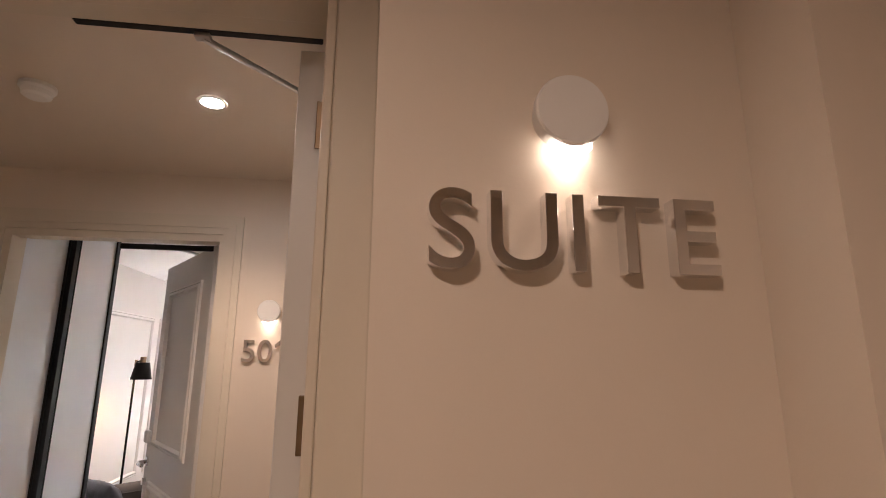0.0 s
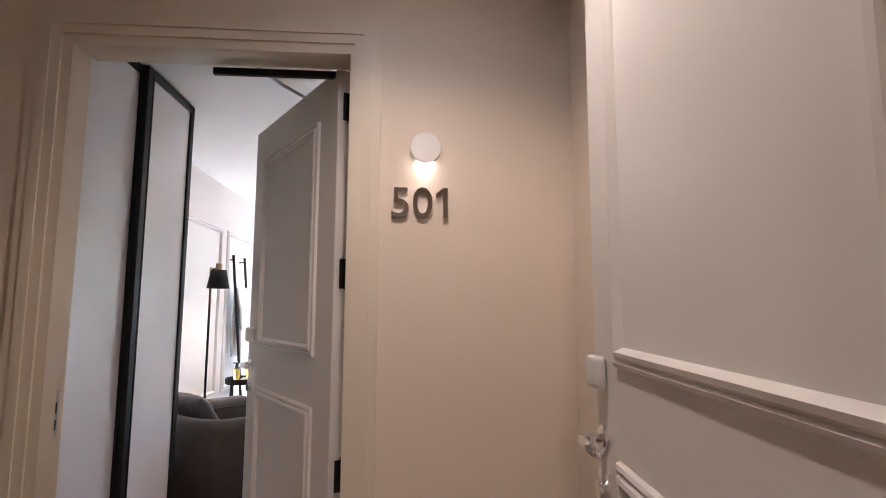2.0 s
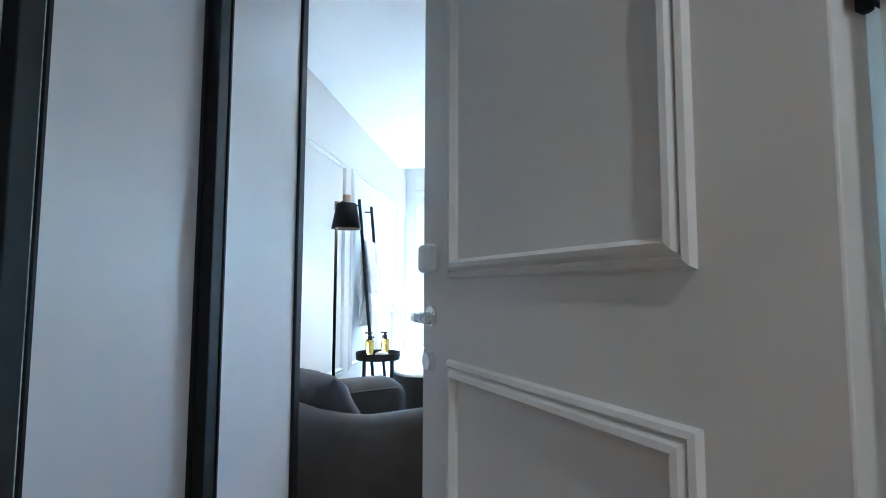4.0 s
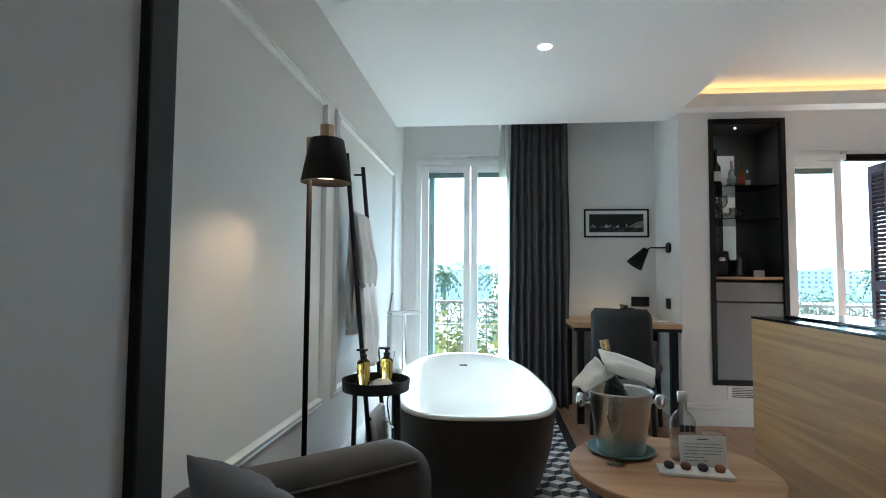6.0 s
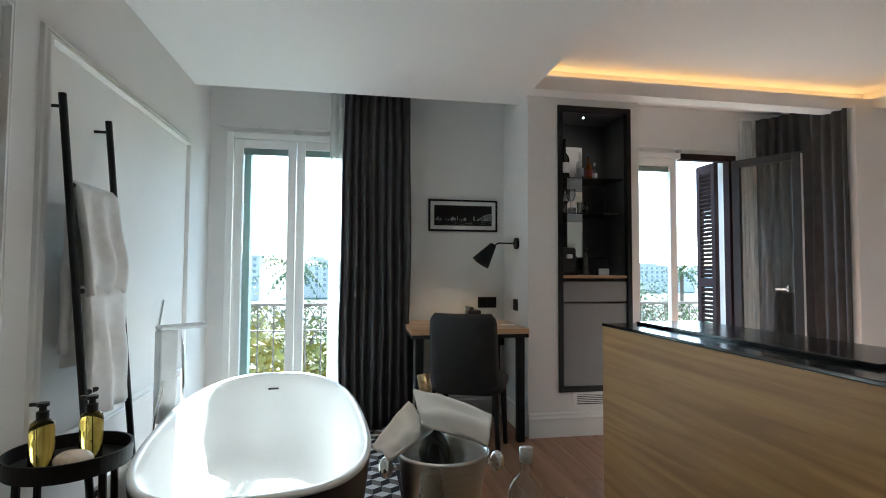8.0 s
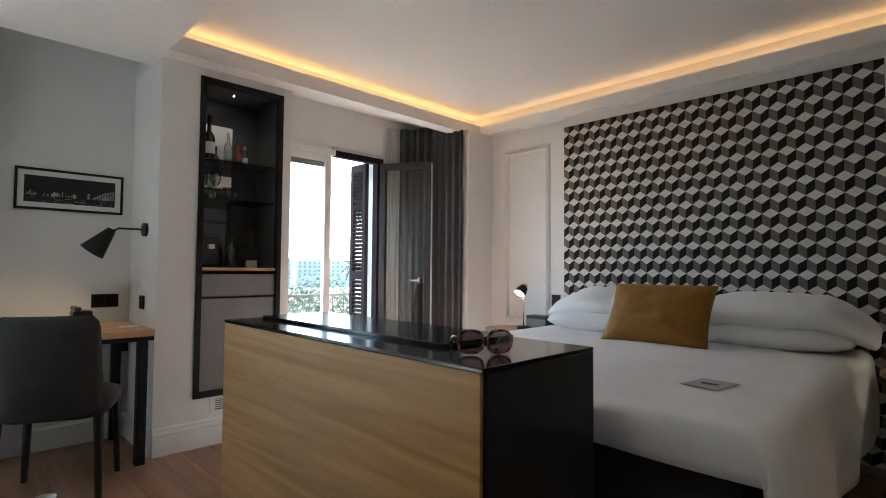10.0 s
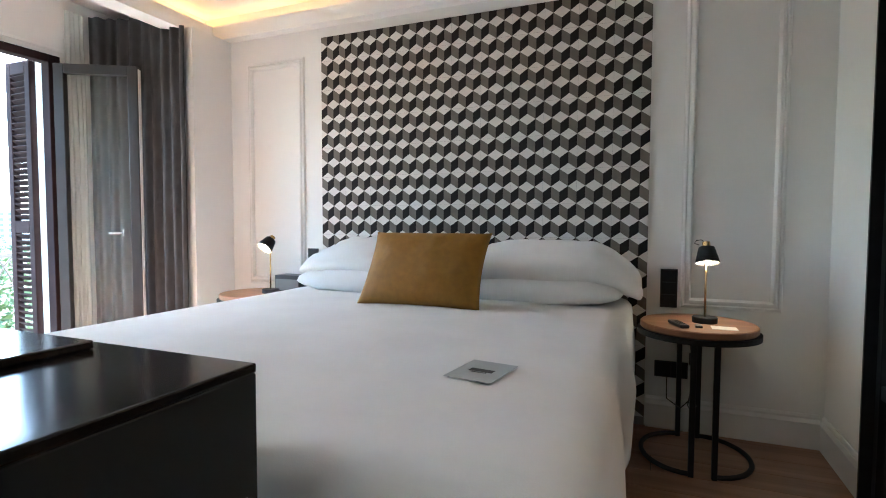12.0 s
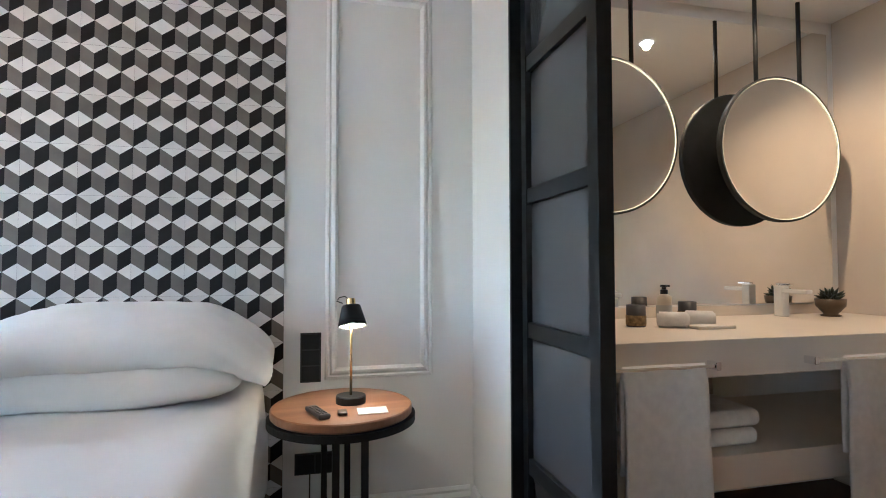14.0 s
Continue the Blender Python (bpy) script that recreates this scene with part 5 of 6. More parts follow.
for k in range(4):
    bm = B()
    blob(bm, (-0.075 + 0.05 * k, 0.0, 0.022), (0.016, 0.016, 0.012), 2.5, 14, 8, wob=0.2, seed=k)
    part("chocolate", bm, M_RUM if k % 2 else M_INK, sl, "", True)


# ---- cabinet at the foot of the bed ----
tv = thing("tv_cabinet", "black cabinet with an oak back and a glossy top", "cabinet")
VX0, VX1, VY0, VY1, VZ = -0.463, -0.005, 5.625, 6.99, 0.90
bm = B()
box(bm, VX0 + 0.012, VX1, VY0, VY1, 0.0, VZ - 0.0125, 0.002)
part("body", bm, M_BLACKS, tv, "satin black body")
bm = B()
box(bm, VX0, VX0 + 0.0118, VY0 + 0.008, VY1 - 0.004, 0.02, VZ - 0.0125, 0.001)
part("back_panel", bm, M_OAK, tv, "oak veneer back panel")
bm = B()
box(bm, VX0 - 0.0005, VX1 + 0.0005, VY0 - 0.0005, VY1 + 0.0005, VZ - 0.0122, VZ, 0.0025)
part("top", bm, M_BLACKG, tv, "glossy black top")
bm = B()
box(bm, VX0 + 0.13, VX1 - 0.03, VY0 + 0.25, VY1 - 0.06, VZ + 0.0005, VZ + 0.012, 0.002)
part("lid", bm, M_BLACKG, tv, "raised black lid")

sg = thing("sunglasses", "tortoiseshell sunglasses with dark lenses on the cabinet", "sunglasses", "", "", (-0.325, 5.738, VZ), 145)
M_TORT = mat("tortoiseshell", (0.34, 0.12, 0.09), 0.2, var=0.4, scale=90, col2=(0.02, 0.01, 0.012))
M_LENS = glass("dark_lens", (0.34, 0.24, 0.27))
for s in (-1, 1):
    pts = []
    for k in range(24):
        a = 2 * math.pi * k / 24
        pts.append((s * 0.036 + 0.031 * math.copysign(abs(math.cos(a)) ** 0.8, math.cos(a)), 0.004 * math.cos(a) * s * -1, 0.032 + 0.027 * math.copysign(abs(math.sin(a)) ** 0.8, math.sin(a))))
    bm = B()
    sweep(bm, pts, 0.0036, 8, True)
    rim = part("rim", bm, M_TORT, sg, "", True)
    bm = B()
    bm.faces.new([bm.verts.new(p) for p in pts])
    part("lens", bm, M_LENS, rim, "dark tinted lens")
    bm = B()
    sweep(bm, [(s * 0.068, 0, 0.045), (s * 0.07, -0.05, 0.04), (s * 0.066, -0.10, 0.03), (s * 0.062, -0.125, 0.005)], 0.003, 6)
    part("temple", bm, M_TORT, sg, "", True)
bm = B()
sweep(bm, [(-0.008, 0.002, 0.04), (0, 0.004, 0.045), (0.008, 0.002, 0.04)], 0.003, 6)
part("bridge", bm, M_BRASS, sg)


# ---- bed ----
BX0, BX1, BY0, BY1, BZ = 0.17, 2.33, 5.26, 7.18, 0.685
bed = thing("bed", "large double bed made with white linen on a dark base", "bed")
bm = B()
box(bm, BX0 + 0.06, BX1, BY0 + 0.07, BY1 - 0.07, 0.05, 0.60, 0.015)
part("base", bm, M_CHAIRF, bed, "dark upholstered base")
for x in (BX0 + 0.16, BX1 - 0.1):
    for y in (BY0 + 0.16, BY1 - 0.16):
        bm = B()
        rod(bm, (x, y, 0), (x, y, 0.055), 0.025)
        part("foot", bm, M_BLACK, bed)
bm = B()
box(bm, BX0 + 0.03, BX1, BY0 + 0.03, BY1 - 0.03, 0.601, BZ - 0.012, 0.02, 3)
part("mattress", bm, M_LINEN, bed)
bm = B()


def duvet(u, v):
    """Cloth over the bed: s across from side to side, t along from the foot."""
    hang = 0.40
    wy, wx = BY1 - BY0, BX1 - BX0
    s = -hang + (wy + 2 * hang) * u
    foot = 0.08
    t = -foot + (wx + foot) * v

    def fold(q, lim):
        r = 0.06
        if q < r:
            d = r - q
            if d < r * 1.57:
                a = d / r
                return r - r * math.sin(a), r * (1 - math.cos(a))
            return 0.0, r + (d - r * 1.57)
        return q, 0.0
    y1, d1 = fold(s, 0)
    y2, d2 = fold(wy - s, 0)
    y = y1 if s < wy / 2 else wy - y2
    x, d3 = fold(t, 0)
    drop = max(d1, d2) if d3 == 0 else (d3 if max(d1, d2) == 0 else max(d3, max(d1, d2)))
    z = BZ - drop
    out = 0.0
    k = min(1.0, drop / 0.2)
    w = 0.020 * noise.noise((s * 3.0, t * 3.0, 1.5)) + 0.012 * math.sin((s if d3 > 0 else t) * 11 + 2 * noise.noise((s, t, 8)))
    yy = BY0 + y + (k * (-w - 0.02 * k) if d1 > d2 else (k * (w + 0.02 * k) if d2 > 0 else 0))
    xx = BX0 + x - (k * (w + 0.015 * k) if d3 > 0 else 0)
    if drop == 0:
        z += 0.008 * noise.noise((xx * 2.2, yy * 2.2, 4)) + 0.0035 * noise.noise((xx * 7, yy * 5, 9)) + 0.012 * math.exp(-((yy - 6.2) / 0.7) ** 2)
    return (xx, yy, z)


grid(bm, duvet, 90, 80)
dv = solo("duvet", bm, M_LINEN, "smooth white duvet spread over the bed", "bedding", smooth=True)
md = dv.modifiers.new("thick", "SOLIDIFY")
md.thickness = 0.012


def pillow(at, size, turn, lean, seed, label, sag=0.0, droop=0.0):
    """A soft pillow lying flat, with creased edges and pinched corners."""
    bm = B()

    def side(sgn):
        def f(u, v):
            a, b = 2 * u - 1, 2 * v - 1
            e = max(0.0, (1 - abs(a) ** 2.6) * (1 - abs(b) ** 2.6)) ** 0.5
            w = 0.020 * noise.noise((a * 2.3, b * 2.3, seed)) + 0.016 * noise.noise((a * 5, b * 7, seed + 3)) * (0.2 + abs(b) ** 2) + 0.007 * abs(noise.noise((a * 9, b * 16, seed + 7))) * abs(b)
            return (a * size[0] / 2 * (1 - 0.03 * (1 - b * b) - 0.14 * b ** 4), b * size[1] / 2 * (1 - 0.03 * (1 - a * a) - 0.07 * a ** 4), sgn * (size[2] / 2 * e + 0.004) + w * e - sag * abs(b) ** 3 - droop * max(0.0, -b - 0.5) ** 1.5)
        return f
    grid(bm, side(1), 34, 64)
    grid(bm, side(-1), 34, 64)
    bmesh.ops.remove_doubles(bm, verts=bm.verts, dist=0.0085)
    ob = solo("pillow", bm, M_LINEN, label, "pillow", smooth=True, group="pillows on the bed")
    ob.matrix_world = Matrix.Translation(at) @ Matrix.Rotation(radians(turn), 4, "Z") @ Matrix.Rotation(radians(lean), 4, "Y")
    return ob


pillow((2.12, 5.74, 0.765), (0.48, 0.92, 0.17), 0, -6, 1.0, "white pillow lying flat at the headboard")
pillow((2.12, 6.66, 0.765), (0.48, 0.88, 0.17), 0, -6, 2.0, "white pillow lying flat at the headboard")
pillow((2.13, 5.68, 0.885), (0.47, 0.96, 0.17), 3, -12, 3.0, "plump white pillow with one corner drooping over another", 0.045, 0.2)
pillow((2.14, 6.68, 0.885), (0.47, 0.88, 0.17), -2, -12, 4.0, "plump white pillow stacked on another", 0.055)
cushion("cushion", (1.70, 6.165, 0.86), (0.60, 0.40, 0.08), 182, -33, M_MUSTARD, "mustard yellow velvet cushion leaning on the pillows")
cd = thing("bed_card", "grey printed card lying on the bed", "card", "", "", (0.735, 5.572, BZ + 0.012), -8)
bm = B()
box(bm, -0.085, 0.085, -0.064, 0.064, 0, 0.0015)
part("sheet", bm, M_CARD, cd)
bm = B()
box(bm, -0.012, 0.012, -0.032, 0.032, 0.0016, 0.002)
box(bm, -0.02, -0.016, -0.02, 0.02, 0.0016, 0.002)
part("print", bm, M_INK, cd, "dark printed mark")


# ---- side tables ----
def side_table(at, turn, label):
    d = thing("side_table", label, "side table", "bedside tables", "", at, turn)
    R = 0.245
    bm = B()
    lathe(bm, [(0, 0.592), (R - 0.006, 0.592), (R, 0.598), (R, 0.619), (R - 0.004, 0.623), (0, 0.623)], seg=56)
    part("tabletop", bm, M_WALNUT, d, "brown wooden top")
    bm = B()
    lathe(bm, [(R - 0.03, 0.568), (R + 0.012, 0.568), (R + 0.012, 0.591), (R - 0.03, 0.591)], (0, 0.0, 0), 56, closed=True)
    part("ring", bm, M_BLACK, d, "black metal ring")
    for s in (-1, 1):
        bm = B()
        pts = []
        for k in range(19):
            a = math.pi * k / 18
            pts.append((0.225 * math.cos(a), s * (0.045 + 0.185 * math.sin(a)), 0.011))
        sweep(bm, pts, 0.011, 8)
        part("floor_bow", bm, M_BLACK, d, "", True)
        for x in (-0.225, 0.225):
            bm = B()
            box(bm, x - 0.011, x + 0.011, s * 0.045 - 0.011, s * 0.045 + 0.011, 0, 0.57, 0.002)
            part("leg", bm, M_BLACK, d)
    return d


NS = (2.105, 4.975)
NS2 = (2.12, 7.52)
side_table((*NS, 0), 4, "round brown wooden side table on black metal bows")
side_table((*NS2, 0), -6, "round brown wooden side table behind the bed")


def table_lamp(at, turn, tilt, label):
    d = thing("table_lamp", label, "table lamp", "bedside lamps", "", at, turn)
    bm = B()
    lathe(bm, [(0, 0), (0.052, 0), (0.053, 0.003), (0.053, 0.024), (0.05, 0.027), (0, 0.027)], seg=36)
    part("base", bm, M_BLACK, d)
    bm = B()
    rod(bm, (0, 0, 0.027), (0, 0, 0.335), 0.0048)
    part("stem", bm, M_BRASS, d, "slim brass stem", True)
    m = Matrix.Translation((0.0, 0, 0.335)) @ Matrix.Rotation(radians(tilt), 4, "Y")
    bm = B()
    shade_lathe(bm, 0.052, 0.032, 0.075)
    bmesh.ops.transform(bm, matrix=m @ Matrix.Translation((0.0, 0, -0.065)), verts=bm.verts)
    part("shade", bm, M_BLACK, d, "black cone shade", True)
    bm = B()
    rod(bm, (0, 0, 0.010), (0, 0, 0.034), 0.017)
    bmesh.ops.transform(bm, matrix=m, verts=bm.verts)
    part("cap", bm, M_BRASS, d, "brass cap", False)
    bm = B()
    sweep(bm, [m @ Vector(p) for p in ((0, 0.0, 0.03), (0.0, 0.02, 0.045), (0.0, 0.04, 0.042), (0.0, 0.05, 0.028), (0, 0.03, 0.02))], 0.002, 6)
    part("cable", bm, M_BLACK, d, "", True)
    bm = B()
    lathe(bm, [(0.0485, 0.002), (0.029, 0.068), (0, 0.068)], seg=28)
    bmesh.ops.transform(bm, matrix=m @ Matrix.Translation((0.0, 0, -0.065)), verts=bm.verts)
    part("shade_lining", bm, M_SHADEIN, d, "", True)
    bm = B()
    blob(bm, (0, 0, -0.036), (0.021, 0.021, 0.022), 2, 14, 8)
    bmesh.ops.transform(bm, matrix=m, verts=bm.verts)
    part("bulb", bm, M_BULB, d, "lit bulb", True)
    w = pose(*at, 0, 0, turn) @ m
    p = w @ Vector((0, 0, -0.06))
    lamp("table_lamp_glow", "SPOT", look(p, w @ Vector((0, 0, -0.5))), 0.13, SOFT, 0.02, 120)
    return d


table_lamp((2.12, 4.945, 0.623), 10, 18, "black and brass table lamp, lit, on the side table")
table_lamp((2.13, 7.44, 0.623), -12, 44, "black and brass table lamp, lit, tilted to the room")
rc = thing("remote_control", "dark remote control on the side table", "remote control", "", "", (1.99, 5.06, 0.6235), 20)
bm = B()
box(bm, -0.07, 0.07, -0.02, 0.02, 0, 0.016, 0.006, 3)
part("case", bm, mat("remote_case", (0.06, 0.06, 0.065), 0.3), rc)
for i in range(6):
    for j in range(3):
        bm = B()
        box(bm, -0.055 + i * 0.018, -0.045 + i * 0.018, -0.013 + j * 0.0105, -0.006 + j * 0.0105, 0.016, 0.018, 0.001)
        part("button", bm, M_BLACKP, rc)
bm = B()
box(bm, 1.955, 2.0, 4.965, 4.995, 0.6235, 0.634, 0.004)
solo("key_fob", bm, M_BLACKP, "small black key fob on the side table", "key fob")
bm = B()
box(bm, 1.955, 2.03, 4.83, 4.93, 0.6235, 0.6255, 0.0005)
solo("note_card", bm, M_PAPER, "white card on the side table", "card")
rad = thing("clock_radio", "black clock radio with a silver front", "radio", "", "", (2.25, 7.36, 0.6235))
bm = B()
box(bm, -0.06, 0.06, -0.10, 0.10, 0, 0.11, 0.008, 3)
part("case", bm, M_BLACKP, rad)
bm = B()
box(bm, -0.063, -0.0605, -0.09, 0.09, 0.012, 0.085, 0.001)
part("grille", bm, M_GREY, rad, "silver grey speaker front")
cb2 = thing("power_cable", "thin black lamp cable with a switch", "cable")
bm = B()
sweep(bm, [(2.17, 5.0, 0.567), (2.19, 4.99, 0.44), (2.2, 4.985, 0.3), (2.205, 5.0, 0.2), (2.22, 4.98, 0.16), (2.21, 4.96, 0.2), (2.2, 5.0, 0.22), (2.24, 5.03, 0.17), (2.34, 5.09, 0.18), (2.39, 5.09, 0.28)], 0.003, 6)
part("wire", bm, M_BLACKP, cb2, "", True)
bm = B()
box(bm, 2.183, 2.197, 4.982, 5.0, 0.40, 0.46, 0.004)
part("switch", bm, M_BLACKP, cb2)


# ---- bathroom ----
pd = thing("steel_partition", "black steel framed glass sliding door of the bathroom", "glass door", "", "structure")
bm = B()
QX0, QX1, QY0, QY1 = 1.365, 1.865, 4.352, 4.395
box(bm, QX0, QX0 + 0.05, QY0, QY1, 0.005, 2.295, 0.002)
box(bm, QX1 - 0.05, QX1, QY0, QY1, 0.005, 2.295, 0.002)
box(bm, QX1 - 0.012, QX1 + 0.0015, Y_BATH - 0.02, Y_BATH + 0.035, 0.005, 2.299, 0.002)
part("stile", bm, M_BLACK, pd)
ZR = (0.03, 0.46, 0.90, 1.34, 1.78, 2.265)
for z in ZR:
    bm = B()
    box(bm, QX0 + 0.05, QX1 - 0.05, QY0 + 0.003, QY1 - 0.003, z - 0.025, z + 0.025, 0.002)
    part("rail", bm, M_BLACK, pd)
for a, b in zip(ZR, ZR[1:]):
    bm = B()
    box(bm, QX0 + 0.05, QX1 - 0.05, QY0 + 0.018, QY0 + 0.024, a + 0.025, b - 0.025)
    part("pane", bm, M_PARTG, pd, "dark grey glass pane")

VC = 0.863
vn = thing("vanity", "cream stone double vanity with an open shelf below", "vanity")
bm = B()
box(bm, 1.70, 2.405, 2.372, 4.285, VC - 0.125, VC, 0.003)
part("counter", bm, M_STONE, vn)
bm = B()
box(bm, 1.74, 2.405, 2.372, 4.285, 0.345, 0.46, 0.003)
part("shelf", bm, M_STONE, vn)
bm = B()
box(bm, 2.39, 2.405, 2.372, 4.285, VC + 0.0005, VC + 0.05, 0.002)
part("splashback", bm, M_STONE, vn)
bm = B()
for y in (2.40, 4.2):
    box(bm, 1.80, 2.40, y, y + 0.05, 0.0, 0.345)
part("support", bm, M_STONE, vn)
bm = B()
rod(bm, (2.38, 3.42, 0.62), (2.15, 3.42, 0.62), 0.016)
rod(bm, (2.15, 3.42, 0.56), (2.15, 3.42, VC - 0.126), 0.02)
rod(bm, (2.38, 3.42, 0.62), (2.36, 3.42, 0.62), 0.035)
part("drain_pipe", bm, M_CHROME, vn, "chrome drain trap", True)
for y0, y1 in ((3.79, 4.20), (2.95, 3.41)):
    tr = thing("towel_rail", "square chrome towel rail on the vanity front", "towel rail", "vanity towel rails")
    bm = B()
    box(bm, 1.66, 1.672, y0, y1, VC - 0.085, VC - 0.073, 0.002)
    part("bar", bm, M_CHROME, tr)
    for y in (y0, y1 - 0.016):
        bm = B()
        box(bm, 1.655, 1.70, y, y + 0.018, VC - 0.092, VC - 0.066, 0.002)
        part("bracket", bm, M_CHROME, tr)


def rail_towel(y0, y1, seed):
    bm = B()

    def f(u, v):
        s = -0.35 + 0.95 * u
        w = (v - 0.5) * (y1 - y0)
        x = 1.666 + (-0.016 if s > 0 else 0.014) * min(1, abs(s) * 12)
        z = VC - 0.066 - max(0, abs(s) - 0.012)
        k = min(1, abs(s) * 3)
        x += (-1 if s > 0 else 0.3) * k * (0.012 * (0.5 + 0.5 * math.sin(v * 12 + seed)) + 0.01 * abs(noise.noise((v * 3, s * 3, seed))))
        return (x, (y0 + y1) / 2 + w * (1 - 0.05 * k * noise.noise((s * 3, seed, 0))), z)
    grid(bm, f, 40, 24)
    ob = solo("towel", bm, M_TOWEL, "white hand towel hanging on the vanity rail", "towel", smooth=True, group="hand towels on the vanity")
    m = ob.modifiers.new("thick", "SOLIDIFY")
    m.thickness = 0.010
    return ob


rail_towel(3.845, 4.145, 1.0)
rail_towel(2.98, 3.275, 5.0)
for k, z in enumerate((0.46, 0.525)):
    bm = B()
    box(bm, 1.80, 2.16, 3.50 - 0.012 * k, 4.05, z + 0.001, z + 0.064, 0.026, 4)
    solo("folded_towel", bm, M_TOWEL, "white folded bath towel on the vanity shelf", "towel", smooth=True, group="folded towels on the shelf")
mw = thing("wall_mirror", "large wall mirror behind the vanity", "mirror")
bm = B()
box(bm, 2.398, 2.406, 2.42, 4.28, VC + 0.055, 2.35, 0.001)
part("mirror_glass", bm, M_MIRROR, mw)


def round_mirror(y, z, r, label):
    d = thing("round_mirror", label, "mirror", "hanging round mirrors", "", (2.27, y, z))
    R = Matrix.Rotation(-math.pi / 2, 4, "Y")
    bm = B()
    lathe(bm, [(0, -0.012), (r - 0.004, -0.012), (r, -0.008), (r, 0.016), (r - 0.010, 0.018), (r - 0.012, 0.0135)], seg=72)
    bmesh.ops.transform(bm, matrix=R, verts=bm.verts)
    part("frame", bm, M_BLACK, d, "black round frame", False)
    bm = B()
    lathe(bm, [(0, 0.013), (r - 0.013, 0.013)], seg=72)
    bmesh.ops.transform(bm, matrix=R, verts=bm.verts)
    part("mirror_glass", bm, M_MIRROR, d)
    bm = B()
    lathe(bm, [(r - 0.0128, 0.0145), (r - 0.0105, 0.0185)], seg=72)
    bmesh.ops.transform(bm, matrix=R, verts=bm.verts)
    part("light_ring", bm, M_RING, d, "thin lit warm rim")
    for s in (-0.13, 0.13):
        bm = B()
        rod(bm, (0, s, math.sqrt(r * r - s * s) - 0.004), (0, s, 2.42 - z), 0.010)
        part("rod", bm, M_BLACK, d, "black hanging rod", True)
    return d


round_mirror(2.88, 1.675, 0.355, "round mirror with a lit rim hanging on black rods")
round_mirror(3.82, 1.69, 0.355, "round mirror hanging on black rods beside the door")


def basin_tap(y):
    d = thing("basin_tap", "white basin mixer tap on the vanity", "tap", "basin taps", "", (2.30, y, VC))
    bm = B()
    box(bm, -0.025, 0.025, -0.022, 0.022, 0, 0.15, 0.005)
    box(bm, -0.15, 0.02, -0.020, 0.020, 0.115, 0.135, 0.005)
    part("body", bm, mat("tap_white", (0.75, 0.73, 0.7), 0.2), d)
    bm = B()
    box(bm, -0.06, 0.02, -0.012, 0.012, 0.152, 0.162, 0.003)
    part("lever", bm, M_CHROME, d)
    return d


basin_tap(2.86)
basin_tap(3.85)


def succulent(x, y, z, seed):
    d = thing("potted_plant", "dark spiky succulent in a small pot", "plant", "vanity plants", "", (x, y, z))
    bm = B()
    lathe(bm, [(0, 0), (0.04, 0), (0.045, 0.004), (0.03, 0.012), (0.062, 0.05), (0.066, 0.085), (0.06, 0.085), (0.055, 0.06), (0, 0.06)], seg=24)
    part("pot", bm, mat("brown_pot", (0.12, 0.085, 0.055), 0.35, var=0.2), d, "brown ceramic pot", True)
    rn = random.Random(seed)
    bm = B()
    for k in range(26):
        a = k * 2.4
        el = 0.25 + 1.1 * k / 26
        l = 0.06 + 0.02 * rn.random()
        dirv = Vector((math.cos(a) * math.cos(el), math.sin(a) * math.cos(el), math.sin(el)))
        p = Vector((0, 0, 0.075))
        rod(bm, p + dirv * 0.01, p + dirv * l * 0.55, 0.006, 0.010, 6)
        rod(bm, p + dirv * l * 0.55, p + dirv * l, 0.010, 0.0008, 6)
    part("leaves", bm, M_SUCC, d, "dark pointed leaves", True)
    return d


succulent(2.25, 2.62, VC, 3)
M_CUPD = mat("dark_cup", (0.045, 0.042, 0.045), 0.5)
M_RATTAN = mat("straw_band", (0.35, 0.24, 0.11), 0.8, var=0.3, scale=60, bump=0.5)


def cup(x, y, label):
    d = thing("tumbler_cup", label, "cup", "vanity cups", "", (x, y, VC))
    bm = B()
    lathe(bm, [(0, 0), (0.036, 0), (0.038, 0.005), (0.038, 0.088), (0.034, 0.088), (0.034, 0.01), (0, 0.01)], seg=28)
    part("cup", bm, M_CUPD, d, "", True)
    bm = B()
    lathe(bm, [(0.0386, 0.006), (0.040, 0.012), (0.040, 0.042), (0.0386, 0.047)], seg=28)
    part("band", bm, M_RATTAN, d, "straw coloured band", True)


cup(2.10, 3.80, "dark cup with a straw band on the vanity")
cup(2.22, 3.46, "dark cup with a straw band on the vanity")
pump_bottle(2.19, 3.60, VC, mat("cream_lotion", (0.6, 0.56, 0.48), 0.35), "cream lotion bottle with black pump", 0.032, 0.125, band=M_CARD)
for x, y in ((2.03, 3.68), (2.05, 3.54)):
    bm = B()
    rod(bm, (x - 0.03, y - 0.05, VC + 0.032), (x + 0.03, y + 0.05, VC + 0.032), 0.031, seg=24)
    bmesh.ops.bevel(bm, geom=[e for e in bm.edges if len(e.link_faces) == 2 and e.calc_face_angle(0) > 1], offset=0.008, segments=2, affect="EDGES")
    solo("rolled_towel", bm, M_TOWEL, "white rolled face towel on the vanity", "towel", smooth=True, group="rolled towels")
bm = B()
box(bm, 1.93, 2.0, 3.47, 3.64, VC + 0.0005, VC + 0.014, 0.004)
solo("soap_dish", bm, M_STONE, "small cream soap tray", "soap dish")
lamp("bath_light", "SPOT", look((1.95, 3.2, 2.4), (1.95, 3.2001, 0)), 1.75, (1.0, 0.6, 0.3), 0.02, 150)
bd = downlight(1.95, 3.2, 2.42, 0)


